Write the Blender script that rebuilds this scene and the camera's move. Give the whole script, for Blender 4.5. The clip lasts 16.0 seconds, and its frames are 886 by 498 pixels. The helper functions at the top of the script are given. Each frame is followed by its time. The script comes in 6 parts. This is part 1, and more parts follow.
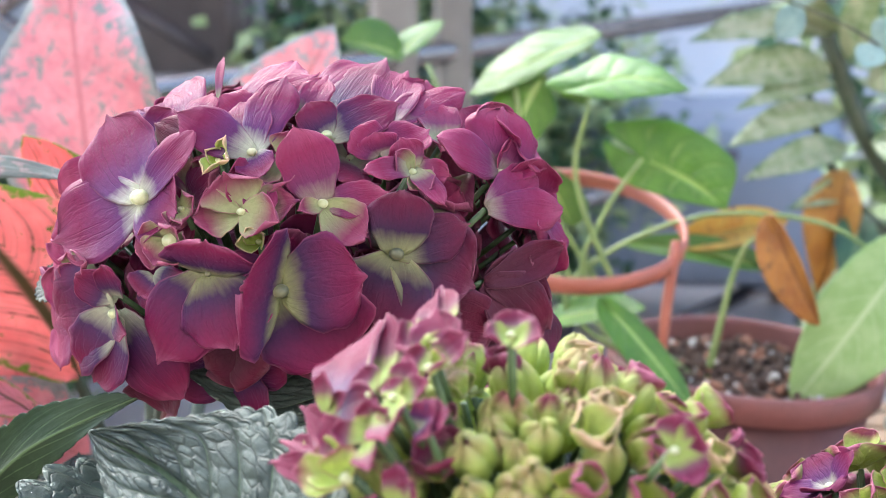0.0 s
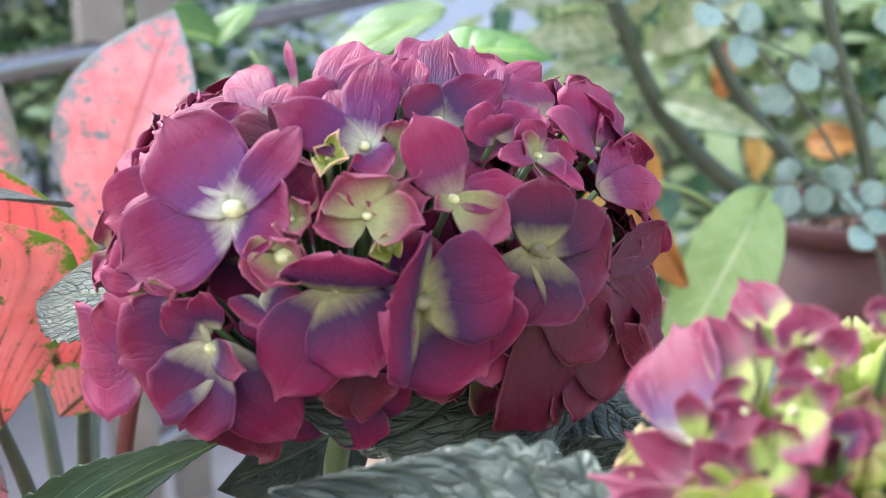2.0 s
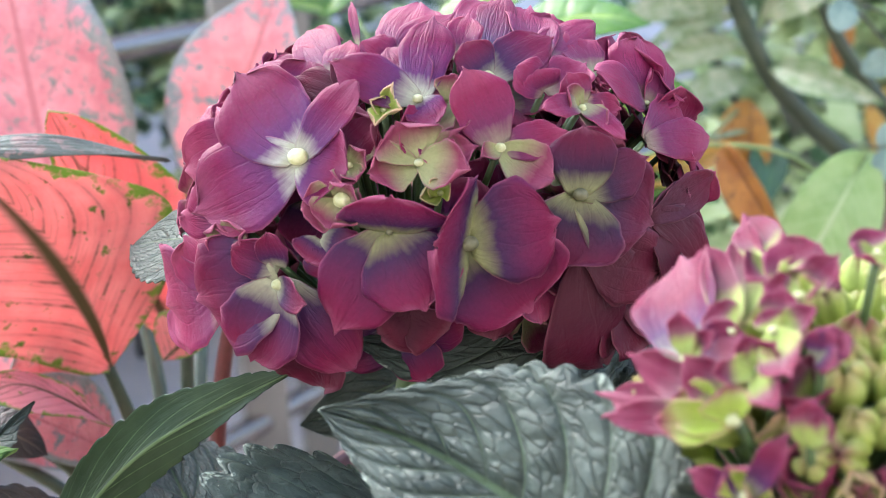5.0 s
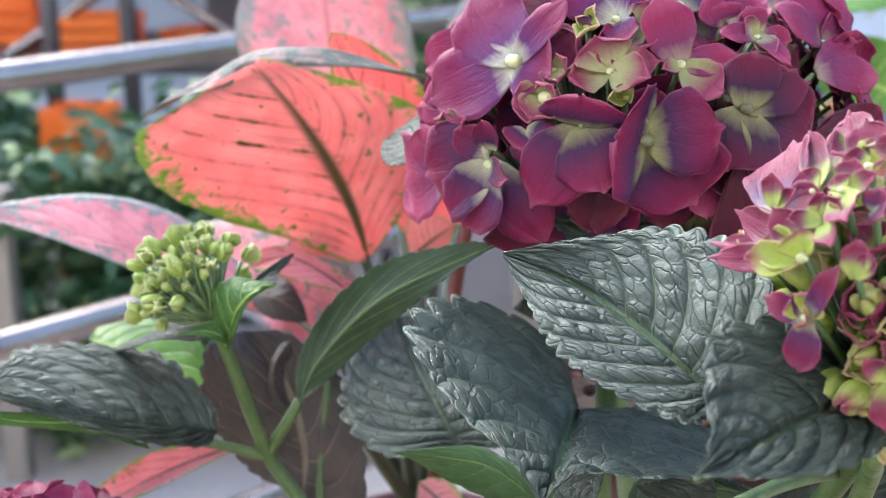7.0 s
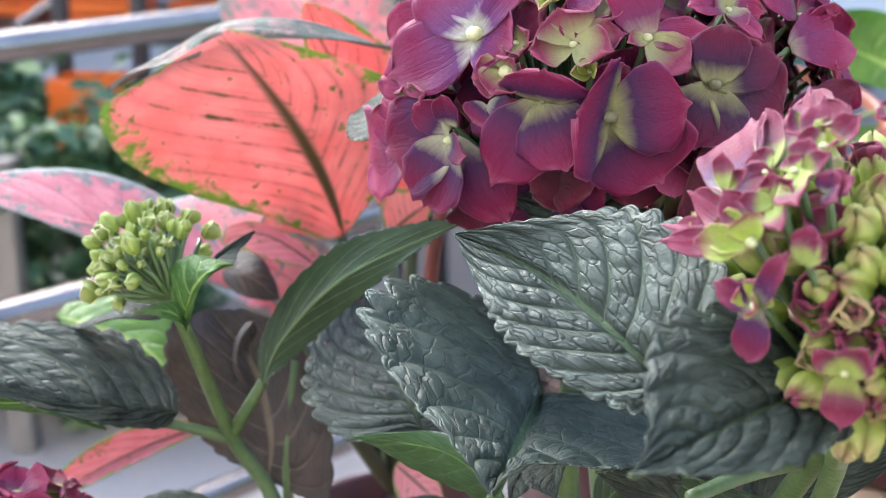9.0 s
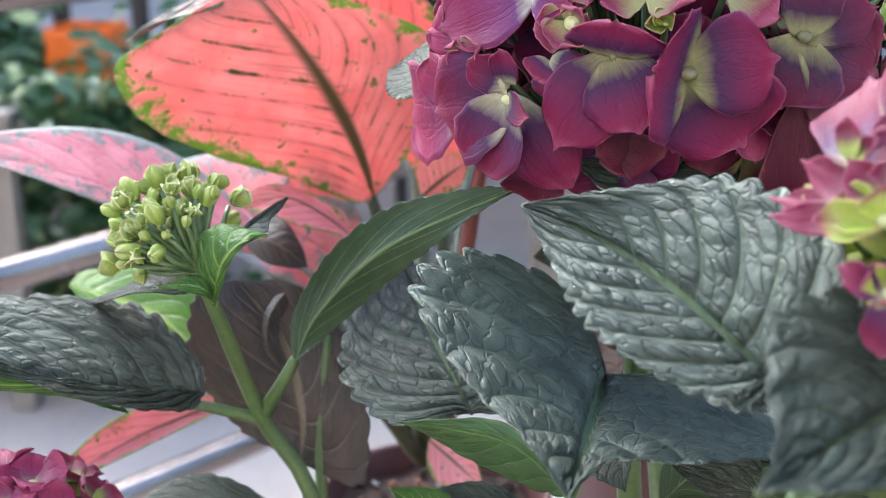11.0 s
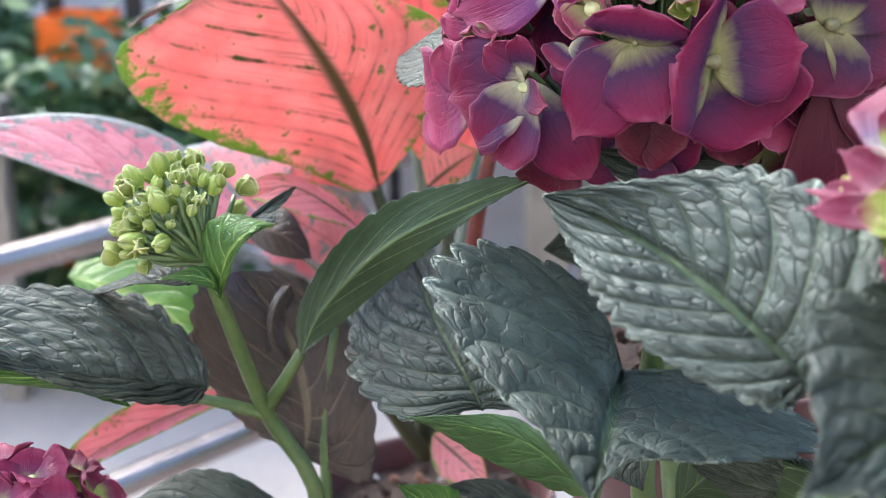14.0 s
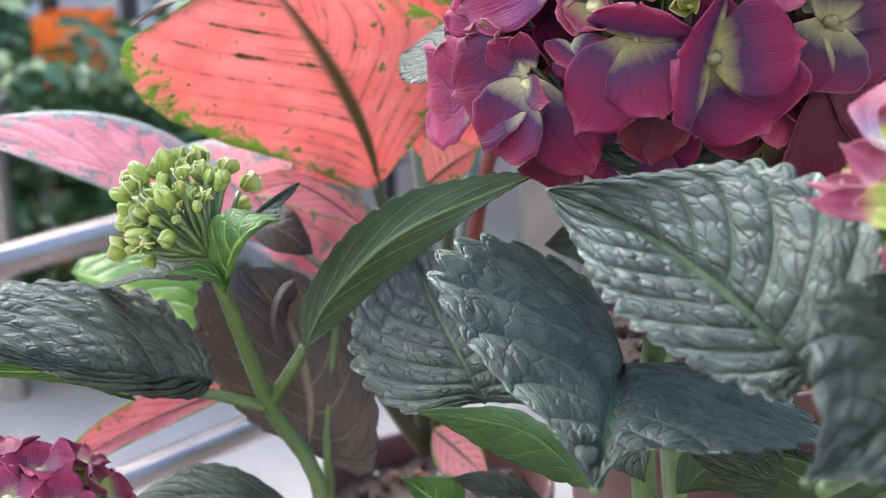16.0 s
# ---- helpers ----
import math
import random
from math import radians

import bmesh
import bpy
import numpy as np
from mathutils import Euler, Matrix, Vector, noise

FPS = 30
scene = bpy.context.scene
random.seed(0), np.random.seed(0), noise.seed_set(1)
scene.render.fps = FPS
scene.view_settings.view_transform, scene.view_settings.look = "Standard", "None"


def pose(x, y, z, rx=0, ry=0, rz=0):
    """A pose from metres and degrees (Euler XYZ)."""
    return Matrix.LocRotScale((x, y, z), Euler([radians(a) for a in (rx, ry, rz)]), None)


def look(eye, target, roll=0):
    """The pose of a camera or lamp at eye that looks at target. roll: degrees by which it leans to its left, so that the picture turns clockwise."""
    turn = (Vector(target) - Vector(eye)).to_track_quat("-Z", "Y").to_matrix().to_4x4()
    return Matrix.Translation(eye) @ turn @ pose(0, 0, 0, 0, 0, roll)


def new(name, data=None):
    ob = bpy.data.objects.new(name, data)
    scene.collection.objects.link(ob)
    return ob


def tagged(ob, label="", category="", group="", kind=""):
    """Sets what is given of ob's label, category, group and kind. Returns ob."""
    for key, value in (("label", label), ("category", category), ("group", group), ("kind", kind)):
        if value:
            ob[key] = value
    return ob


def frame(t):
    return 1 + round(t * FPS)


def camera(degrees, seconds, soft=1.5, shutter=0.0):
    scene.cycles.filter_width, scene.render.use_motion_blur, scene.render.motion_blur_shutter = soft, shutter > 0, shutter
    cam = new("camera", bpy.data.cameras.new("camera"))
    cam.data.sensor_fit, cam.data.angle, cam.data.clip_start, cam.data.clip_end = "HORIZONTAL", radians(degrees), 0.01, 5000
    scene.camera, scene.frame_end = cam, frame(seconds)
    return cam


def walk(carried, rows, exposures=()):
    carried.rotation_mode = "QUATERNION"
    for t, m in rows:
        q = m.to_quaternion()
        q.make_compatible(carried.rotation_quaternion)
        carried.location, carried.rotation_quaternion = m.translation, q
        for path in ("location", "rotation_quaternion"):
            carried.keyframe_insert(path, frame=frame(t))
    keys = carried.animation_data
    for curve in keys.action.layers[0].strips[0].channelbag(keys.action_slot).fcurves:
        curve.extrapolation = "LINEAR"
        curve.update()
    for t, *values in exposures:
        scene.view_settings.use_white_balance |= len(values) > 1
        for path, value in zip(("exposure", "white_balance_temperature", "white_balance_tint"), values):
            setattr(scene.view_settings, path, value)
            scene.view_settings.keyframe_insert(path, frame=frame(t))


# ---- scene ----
from mathutils.bvhtree import BVHTree

cam = camera(32.96, 16.0, soft=0.8)
cam.data.dof.use_dof = True
cam.data.dof.focus_distance = 0.51
cam.data.dof.aperture_fstop = 14.0
PATH = [
    (0, (0.0963, -0.5539, 1.1003), (0.0635, -0.0690, 0.9827), -0.17),
    (0.5, (0.0332, -0.5291, 1.0945), (0.0382, -0.0441, 0.9732), -0.47),
    (1, (-0.0164, -0.5077, 1.0944), (0.0337, -0.0260, 0.9703), -1.11),
    (1.5, (-0.0505, -0.4876, 1.0973), (0.0297, -0.0105, 0.9709), -1.39),
    (2, (-0.0568, -0.4897, 1.0932), (0.0299, -0.0134, 0.9684), -1.66),
    (2.5, (-0.0603, -0.4986, 1.0916), (0.0307, -0.0226, 0.9689), -2.00),
    (3, (-0.0660, -0.5008, 1.0916), (0.0289, -0.0252, 0.9699), -2.27),
    (3.2, (-0.0680, -0.5007, 1.0919), (0.0283, -0.0253, 0.9707), -2.28),
    (5.3, (-0.0203, -0.5435, 1.0909), (-0.0003, -0.0615, 0.9596), -2.78),
    (5.5, (-0.0089, -0.5593, 1.0907), (-0.0033, -0.0768, 0.9598), -2.57),
    (6, (0.0127, -0.5873, 1.0859), (-0.0120, -0.1051, 0.9561), -1.93),
    (6.5, (-0.0033, -0.6226, 1.0770), (-0.0570, -0.1422, 0.9493), -1.62),
    (7, (0.0024, -0.6365, 1.0759), (-0.0569, -0.1569, 0.9478), -0.84),
    (7.5, (0.0126, -0.6392, 1.0742), (-0.0508, -0.1606, 0.9439), -0.78),
    (8, (0.0233, -0.6367, 1.0744), (-0.0414, -0.1594, 0.9403), -0.76),
    (8.5, (0.0248, -0.6313, 1.0739), (-0.0411, -0.1546, 0.9382), -0.75),
    (9, (0.0232, -0.6144, 1.0731), (-0.0426, -0.1380, 0.9362), -0.69),
    (9.5, (0.0135, -0.6008, 1.0724), (-0.0526, -0.1254, 0.9321), -0.77),
    (10, (0.0030, -0.5849, 1.0673), (-0.0616, -0.1114, 0.9200), -0.80),
    (10.2, (0.0006, -0.5790, 1.0668), (-0.0638, -0.1063, 0.9173), -0.83),
    (12.5, (-0.0094, -0.5599, 1.0632), (-0.0711, -0.0885, 0.9084), -0.55),
    (13, (-0.0131, -0.5552, 1.0607), (-0.0743, -0.0838, 0.9056), -0.42),
    (13.5, (-0.0163, -0.5548, 1.0611), (-0.0767, -0.0835, 0.9057), -0.40),
    (14, (-0.0145, -0.5548, 1.0623), (-0.0749, -0.0836, 0.9063), -0.34),
    (14.5, (-0.0151, -0.5549, 1.0599), (-0.0741, -0.0836, 0.9036), -0.19),
    (15, (-0.0164, -0.5578, 1.0598), (-0.0743, -0.0865, 0.9030), -0.19),
    (15.5, (-0.0170, -0.5646, 1.0617), (-0.0744, -0.0934, 0.9047), -0.25),
    (16, (-0.0171, -0.5616, 1.0623), (-0.0754, -0.0901, 0.9064), -0.32),
]
walk(cam, [(t, look(eye, target, roll)) for t, eye, target, roll in PATH], exposures=[(0, 2.5, 5800, 6)])

# ---- light: a bright overcast day, the sky open behind the plants ----
world = bpy.data.worlds.new("sky")
scene.world = world
world.use_nodes = True
sky = world.node_tree.nodes.new("ShaderNodeTexSky")
sky.sky_type, sky.sun_disc = "NISHITA", False
sky.sun_elevation, sky.sun_rotation = radians(35), radians(-30)
sky.air_density, sky.dust_density = 1.0, 4.0
world.node_tree.links.new(sky.outputs[0], world.node_tree.nodes["Background"].inputs[0])
world.node_tree.nodes["Background"].inputs[1].default_value = 0.15
sun = new("sun", bpy.data.lights.new("sun", "SUN"))
sun.data.energy, sun.data.angle, sun.data.color = 1.6, radians(60), (1.0, 0.97, 0.93)
sun.matrix_world = look((-1.25, 2.165, 1.75), (0, 0, 0))


# ---- materials ----
def N(nt, kind, **inputs):
    """A shader node; inputs by name (spaces as underscores), a socket is linked, a value is set."""
    node = nt.nodes.new("ShaderNode" + kind)
    for key, value in inputs.items():
        socket = node.inputs[int(key[1:]) if key[0] == "i" and key[1:].isdigit() else key.replace("_", " ")]
        if isinstance(value, bpy.types.NodeSocket):
            nt.links.new(value, socket)
        else:
            socket.default_value = value
    return node


def math_node(nt, op, a, b=0.0, c=0.0):
    node = N(nt, "Math", i0=a, i1=b, i2=c)
    node.operation = op
    return node.outputs[0]


def mixed(nt, fac, a, b):
    node = nt.nodes.new("ShaderNodeMix")
    node.data_type = "RGBA"
    for index, value in ((0, fac), (6, a), (7, b)):
        if isinstance(value, bpy.types.NodeSocket):
            nt.links.new(value, node.inputs[index])
        else:
            node.inputs[index].default_value = (*value, 1.0) if isinstance(value, tuple) and len(value) == 3 else value
    return node.outputs[2]


def ramp(nt, fac, stops):
    node = N(nt, "ValToRGB", Fac=fac)
    e = node.color_ramp.elements
    while len(e) < len(stops):
        e.new(0.5)
    for k, (at, col) in enumerate(stops):
        e[k].position, e[k].color = at, (*col, 1.0)
    return node.outputs[0]


def noise_tex(nt, vec, scale, detail=3.0, rough=0.55, dist=0.0):
    return N(nt, "TexNoise", Vector=vec, Scale=scale, Detail=detail, Roughness=rough, Distortion=dist).outputs["Fac"]


def step(nt, x, lo, hi):
    node = N(nt, "MapRange", Value=x, From_Min=lo, From_Max=hi)
    node.interpolation_type = "SMOOTHSTEP"
    return node.outputs[0]


def begin(name):
    m = bpy.data.materials.new(name)
    m.use_nodes = True
    nt = m.node_tree
    return m, nt, nt.nodes["Principled BSDF"], N(nt, "TexCoord").outputs["Object"]


def uv_of(nt, layer):
    node = nt.nodes.new("ShaderNodeUVMap")
    node.uv_map = layer
    s = N(nt, "SeparateXYZ", Vector=node.outputs[0])
    return s.outputs[0], s.outputs[1]


def thin(nt, bsdf, colour, amount):
    """Lets light through a petal or a leaf."""
    tr = N(nt, "BsdfTranslucent", Color=colour)
    mix = N(nt, "MixShader", Fac=amount, i1=bsdf.outputs[0], i2=tr.outputs[0])
    nt.links.new(mix.outputs[0], nt.nodes["Material Output"].inputs[0])


def relief(nt, bsdf, height, strength, distance):
    bump = N(nt, "Bump", Height=height, Strength=strength, Distance=distance)
    nt.links.new(bump.outputs[0], bsdf.inputs["Normal"])


def petal_material(name, centre, middle, edge, a=0.16, b=0.45, c=0.86, through_it=0.22, gloss=0.44, spec=0.20, wrinkle=0.45):
    m, nt, bsdf, obj = begin(name)
    centre, middle, edge = [tuple(v * 0.93 + 0.002 for v in q) for q in (centre, middle, edge)]
    across, along = uv_of(nt, "UVMap")
    side = math_node(nt, "ABSOLUTE", math_node(nt, "MULTIPLY_ADD", across, 2.0, -1.0))
    far = math_node(nt, "MAXIMUM", along, math_node(nt, "MULTIPLY", math_node(nt, "POWER", side, 4.0), math_node(nt, "MULTIPLY_ADD", along, 0.8, 0.15)))
    rnd = N(nt, "ObjectInfo").outputs["Random"]
    wob = noise_tex(nt, obj, 110.0, 2.0)
    x = math_node(nt, "ADD", math_node(nt, "MULTIPLY_ADD", wob, 0.26, -0.13), math_node(nt, "MULTIPLY_ADD", far, 0.55, math_node(nt, "MULTIPLY", along, 0.45)))
    x = math_node(nt, "ADD", x, math_node(nt, "MULTIPLY_ADD", rnd, 0.12, -0.06))
    streak = N(nt, "CombineXYZ", X=math_node(nt, "MULTIPLY", math_node(nt, "SUBTRACT", across, 0.5), 15.0), Y=math_node(nt, "MULTIPLY", along, 2.2), Z=rnd)
    vein = noise_tex(nt, streak.outputs[0], 1.0, 3.0, 0.6)
    x = math_node(nt, "ADD", x, math_node(nt, "MULTIPLY_ADD", vein, 0.13, -0.065))
    rim = tuple(min(1.0, v * 1.25 + 0.04) for v in edge)
    col = ramp(nt, x, [(a, centre), (b, middle), (c, edge), (1.0, rim)])
    # paler thin edge: the glow of light from behind, mixed into the colour
    edge_glow = math_node(nt, "MAXIMUM", step(nt, along, 0.965, 0.992), step(nt, side, 0.94, 1.0))
    col = mixed(nt, math_node(nt, "MULTIPLY", edge_glow, math_node(nt, "MULTIPLY", wob, 0.9)), col, tuple(1.5 * v + 0.07 for v in edge))
    grain = N(nt, "HueSaturation", Color=col, Value=math_node(nt, "MULTIPLY_ADD", noise_tex(nt, obj, 800.0, 3.0), 0.30, 0.85))
    col = grain.outputs[0]
    nt.links.new(col, bsdf.inputs["Base Color"])
    nt.links.new(math_node(nt, "MULTIPLY_ADD", wob, 0.25, gloss - 0.1), bsdf.inputs["Roughness"])
    bsdf.inputs["Specular IOR Level"].default_value = spec
    fan = N(nt, "CombineXYZ", X=math_node(nt, "MULTIPLY", math_node(nt, "SUBTRACT", across, 0.5), 7.0), Y=math_node(nt, "MULTIPLY", along, 1.6), Z=math_node(nt, "MULTIPLY", rnd, 9.0))
    crease = math_node(nt, "ABSOLUTE", math_node(nt, "MULTIPLY_ADD", noise_tex(nt, fan.outputs[0], 1.0, 2.0), 2.0, -1.0))
    crease = step(nt, crease, 0.0, 0.12)
    relief(nt, bsdf, math_node(nt, "ADD", math_node(nt, "MULTIPLY", crease, 0.35), math_node(nt, "ADD", math_node(nt, "MULTIPLY", vein, 0.5), math_node(nt, "MULTIPLY", noise_tex(nt, obj, 330.0, 6.0, 0.65), 1.0))), wrinkle, 0.0010)
    thin(nt, bsdf, col, through_it)
    return m


def leaf_material(name, light, dark, vein, width=0.10, edge=None, mottle=0.0, spots=None, through_it=0.2, gloss=0.4, quilt=0.5, laterals=0.6, scale=60.0, spec=0.5, coat=0.0, spot_at=0.62, cells=7.0, tip_edge=0.97, ragged=0.0, crease_shade=0.0):
    """A leaf blade: two greens in patches, veins, a margin colour and spots."""
    m, nt, bsdf, obj = begin(name)
    across, along = uv_of(nt, "UVMap")
    phase, side = uv_of(nt, "vein")
    patch = noise_tex(nt, obj, scale, 4.0, 0.6)
    col = mixed(nt, step(nt, patch, 0.32, 0.68), dark, light)
    saw = math_node(nt, "ABSOLUTE", math_node(nt, "SUBTRACT", math_node(nt, "FRACT", phase), 0.5))
    saw = math_node(nt, "ADD", saw, math_node(nt, "MULTIPLY_ADD", noise_tex(nt, obj, 70.0 if ragged else 260.0, 3.0), 0.30 if ragged else 0.08, -0.15 if ragged else -0.04))
    lateral = math_node(nt, "MULTIPLY", step(nt, saw, 0.5 - (0.07 if ragged else width * 0.7), 0.5), math_node(nt, "MULTIPLY", laterals, step(nt, side, 1.05, 0.35)))
    if ragged:
        lateral = math_node(nt, "MULTIPLY", lateral, step(nt, noise_tex(nt, obj, 70.0, 3.0, 0.7), 0.5 - ragged, 0.5 + ragged))
    if ragged:
        col = mixed(nt, math_node(nt, "MULTIPLY", step(nt, saw, 0.15, 0.5), 0.45), col, tuple(v * 0.82 for v in dark))
        fan = N(nt, "CombineXYZ", X=math_node(nt, "MULTIPLY", phase, 5.0), Y=math_node(nt, "MULTIPLY", side, 2.2), Z=math_node(nt, "MULTIPLY", step(nt, across, 0.49, 0.51), 5.0))
        streaks = math_node(nt, "MULTIPLY", step(nt, noise_tex(nt, fan.outputs[0], 1.0, 4.0, 0.65), 0.50, 0.70), step(nt, side, 0.85, 0.05))
        col = mixed(nt, math_node(nt, "MULTIPLY", streaks, 0.75), col, tuple(0.35 * v + 0.65 * w for v, w in zip(dark, vein)))
    mid = step(nt, math_node(nt, "ADD", side, math_node(nt, "MULTIPLY", along, width * 0.55)), width * 0.85, width * 0.35) if ragged else step(nt, side, width * 0.75, width * 0.25)
    if edge:
        lim = math_node(nt, "ADD", math_node(nt, "MAXIMUM", side, math_node(nt, "MULTIPLY", along, tip_edge)), math_node(nt, "MULTIPLY_ADD", noise_tex(nt, obj, 130.0, 4.0, 0.7), 1.0, -0.5))
        col = mixed(nt, step(nt, lim, 0.97 - mottle, 1.05 - mottle * 0.6), col, edge)
    if spots:
        blot = math_node(nt, "ADD", noise_tex(nt, obj, 150.0 if ragged else 95.0, 6.0, 0.7, 0.0 if ragged else 0.4), math_node(nt, "MULTIPLY_ADD", lateral, 0.10, math_node(nt, "MULTIPLY", side, 0.05)))
        col = mixed(nt, step(nt, blot, spot_at, spot_at + 0.06), col, spots)
    warp = math_node(nt, "MULTIPLY_ADD", noise_tex(nt, obj, 120.0, 3.0), 0.75, -0.375)
    place = N(nt, "CombineXYZ", X=math_node(nt, "ADD", math_node(nt, "MULTIPLY", phase, 2.0), warp), Y=math_node(nt, "MULTIPLY_ADD", side, cells, math_node(nt, "MULTIPLY", warp, 1.4)), Z=math_node(nt, "MULTIPLY", step(nt, across, 0.49, 0.51), 7.0))
    puff = N(nt, "TexVoronoi", Vector=place.outputs[0], Scale=1.0, Randomness=0.7)
    puff.feature = "DISTANCE_TO_EDGE"
    # shade in the creases between the puffed cells, put into the colour
    if crease_shade:
        col = mixed(nt, math_node(nt, "MULTIPLY", step(nt, puff.outputs["Distance"], 0.07, 0.01), crease_shade), col, tuple(v * 0.42 for v in dark))
    col = mixed(nt, math_node(nt, "MAXIMUM", math_node(nt, "MULTIPLY", lateral, 0.85) if ragged else lateral, mid), col, vein)
    rnd = N(nt, "ObjectInfo").outputs["Random"]
    hsv = N(nt, "HueSaturation", Color=col, Value=math_node(nt, "MULTIPLY_ADD", rnd, 0.3, 0.85), Hue=math_node(nt, "MULTIPLY_ADD", rnd, 0.02, 0.49))
    col = hsv.outputs[0]
    nt.links.new(col, bsdf.inputs["Base Color"])
    nt.links.new(math_node(nt, "MULTIPLY_ADD", noise_tex(nt, obj, 220.0, 3.0), 0.3, gloss - 0.15), bsdf.inputs["Roughness"])
    bsdf.inputs["Specular IOR Level"].default_value = spec
    bsdf.inputs["Coat Weight"].default_value = coat
    bsdf.inputs["Coat Roughness"].default_value = 0.12
    cell = N(nt, "TexVoronoi", Vector=obj, Scale=480.0)
    cell.feature = "SMOOTH_F1"
    flank = N(nt, "MapRange", Value=puff.outputs["Distance"], From_Min=0.0, From_Max=0.15, To_Min=1.0, To_Max=0.0).outputs[0]
    pillow = math_node(nt, "MULTIPLY", math_node(nt, "SUBTRACT", 1.0, math_node(nt, "MULTIPLY", math_node(nt, "POWER", flank, 2.2), 0.55)), math_node(nt, "SUBTRACT", 1.0, math_node(nt, "POWER", math_node(nt, "MULTIPLY", saw, 2.0), 9.0)))
    h = math_node(nt, "MULTIPLY_ADD", cell.outputs["Distance"], -0.30, pillow)
    h = math_node(nt, "ADD", h, math_node(nt, "MULTIPLY", noise_tex(nt, obj, 1300.0, 3.0), 0.26))
    relief(nt, bsdf, h, quilt, 0.0016)
    thin(nt, bsdf, col, through_it)
    return m


def plain_material(name, a, b, rough=0.6, scale=40.0, metal=0.0, bump=0.2, fine=400.0, depth=0.001, through_it=0.0, spread=0.15):
    """Two shades in patches, fine grain and an uneven gloss."""
    m, nt, bsdf, obj = begin(name)
    big, small = noise_tex(nt, obj, scale, 5.0, 0.6), noise_tex(nt, obj, fine, 3.0)
    f = math_node(nt, "MULTIPLY_ADD", small, 0.4, math_node(nt, "MULTIPLY", big, 0.7))
    col = mixed(nt, step(nt, f, 0.35, 0.75), a, b)
    nt.links.new(col, bsdf.inputs["Base Color"])
    nt.links.new(math_node(nt, "MULTIPLY_ADD", big, spread * 2, rough - spread), bsdf.inputs["Roughness"])
    bsdf.inputs["Metallic"].default_value = metal
    relief(nt, bsdf, math_node(nt, "ADD", small, big), bump, depth)
    if through_it:
        thin(nt, bsdf, col, through_it)
    return m


PETAL = {
    "violet": petal_material("petal_violet", (0.50, 0.52, 0.38), (0.102, 0.026, 0.112), (0.160, 0.009, 0.055), 0.06, 0.33, 0.76, 0.16, 0.44, 0.14, 0.48),
    "plum": petal_material("petal_plum", (0.38, 0.38, 0.25), (0.054, 0.016, 0.072), (0.165, 0.007, 0.048), 0.06, 0.32, 0.82),
    "olive": petal_material("petal_olive_heart", (0.24, 0.24, 0.10), (0.046, 0.013, 0.062), (0.18, 0.007, 0.054), 0.06, 0.32, 0.88),
    # olive heart again, darkened: the shade on one floret put into its colour
    "dusk": petal_material("petal_dusky_heart", (0.25, 0.25, 0.12), (0.040, 0.013, 0.050), (0.12, 0.007, 0.038), 0.10, 0.40, 0.90),
    "mature": petal_material("petal_magenta", (0.30, 0.24, 0.18), (0.150, 0.021, 0.084), (0.215, 0.011, 0.062), 0.06, 0.30, 0.72, 0.14),
    "pink": petal_material("petal_pink", (0.36, 0.36, 0.21), (0.18, 0.040, 0.100), (0.22, 0.013, 0.064), 0.12, 0.36, 0.70, 0.18),
    # wine red, deepened with the shade under the head
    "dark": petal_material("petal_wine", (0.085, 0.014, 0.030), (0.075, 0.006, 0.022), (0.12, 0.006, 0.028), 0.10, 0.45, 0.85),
    "cup": petal_material("petal_green_heart", (0.36, 0.37, 0.17), (0.28, 0.19, 0.13), (0.24, 0.034, 0.085), 0.26, 0.52, 0.78, 0.24),
    "young": petal_material("petal_lime", (0.38, 0.48, 0.085), (0.45, 0.53, 0.14), (0.50, 0.34, 0.20), 0.22, 0.66, 1.0, 0.28),
    "budgreen": petal_material("petal_bud_green", (0.26, 0.35, 0.065), (0.36, 0.45, 0.12), (0.44, 0.47, 0.22), 0.20, 0.60, 0.96, 0.24),
    "half": petal_material("petal_rose", (0.30, 0.37, 0.090), (0.18, 0.062, 0.09), (0.17, 0.012, 0.050), 0.32, 0.56, 0.78, 0.14),
    "halfgreen": petal_material("petal_lime_rose", (0.33, 0.42, 0.065), (0.37, 0.40, 0.12), (0.24, 0.045, 0.085), 0.44, 0.70, 0.92, 0.18),
    "rose": petal_material("petal_rose_violet", (0.33, 0.34, 0.23), (0.080, 0.023, 0.090), (0.15, 0.009, 0.044), 0.06, 0.28, 0.66, 0.16),
}
EYE = plain_material("floret_eye", (0.42, 0.44, 0.20), (0.55, 0.56, 0.34), 0.5, 200.0)
DARKEYE = plain_material("floret_dark_eye", (0.10, 0.095, 0.045), (0.16, 0.15, 0.08), 0.5, 200.0)
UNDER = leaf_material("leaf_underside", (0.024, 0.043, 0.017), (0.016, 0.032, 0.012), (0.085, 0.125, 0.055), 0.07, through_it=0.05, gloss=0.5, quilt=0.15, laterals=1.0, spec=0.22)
HYD = leaf_material("hydrangea_leaf", (0.064, 0.082, 0.065), (0.028, 0.039, 0.030), (0.12, 0.165, 0.090), 0.04, edge=(0.19, 0.22, 0.18), mottle=-0.05, through_it=0.06, gloss=0.50, cells=9.0, quilt=0.72, laterals=0.6, spec=0.29, crease_shade=0.42)
FRESH = leaf_material("fresh_green_leaf", (0.034, 0.082, 0.022), (0.024, 0.060, 0.016), (0.11, 0.20, 0.06), 0.06, through_it=0.10, gloss=0.45, quilt=0.25, spec=0.25)
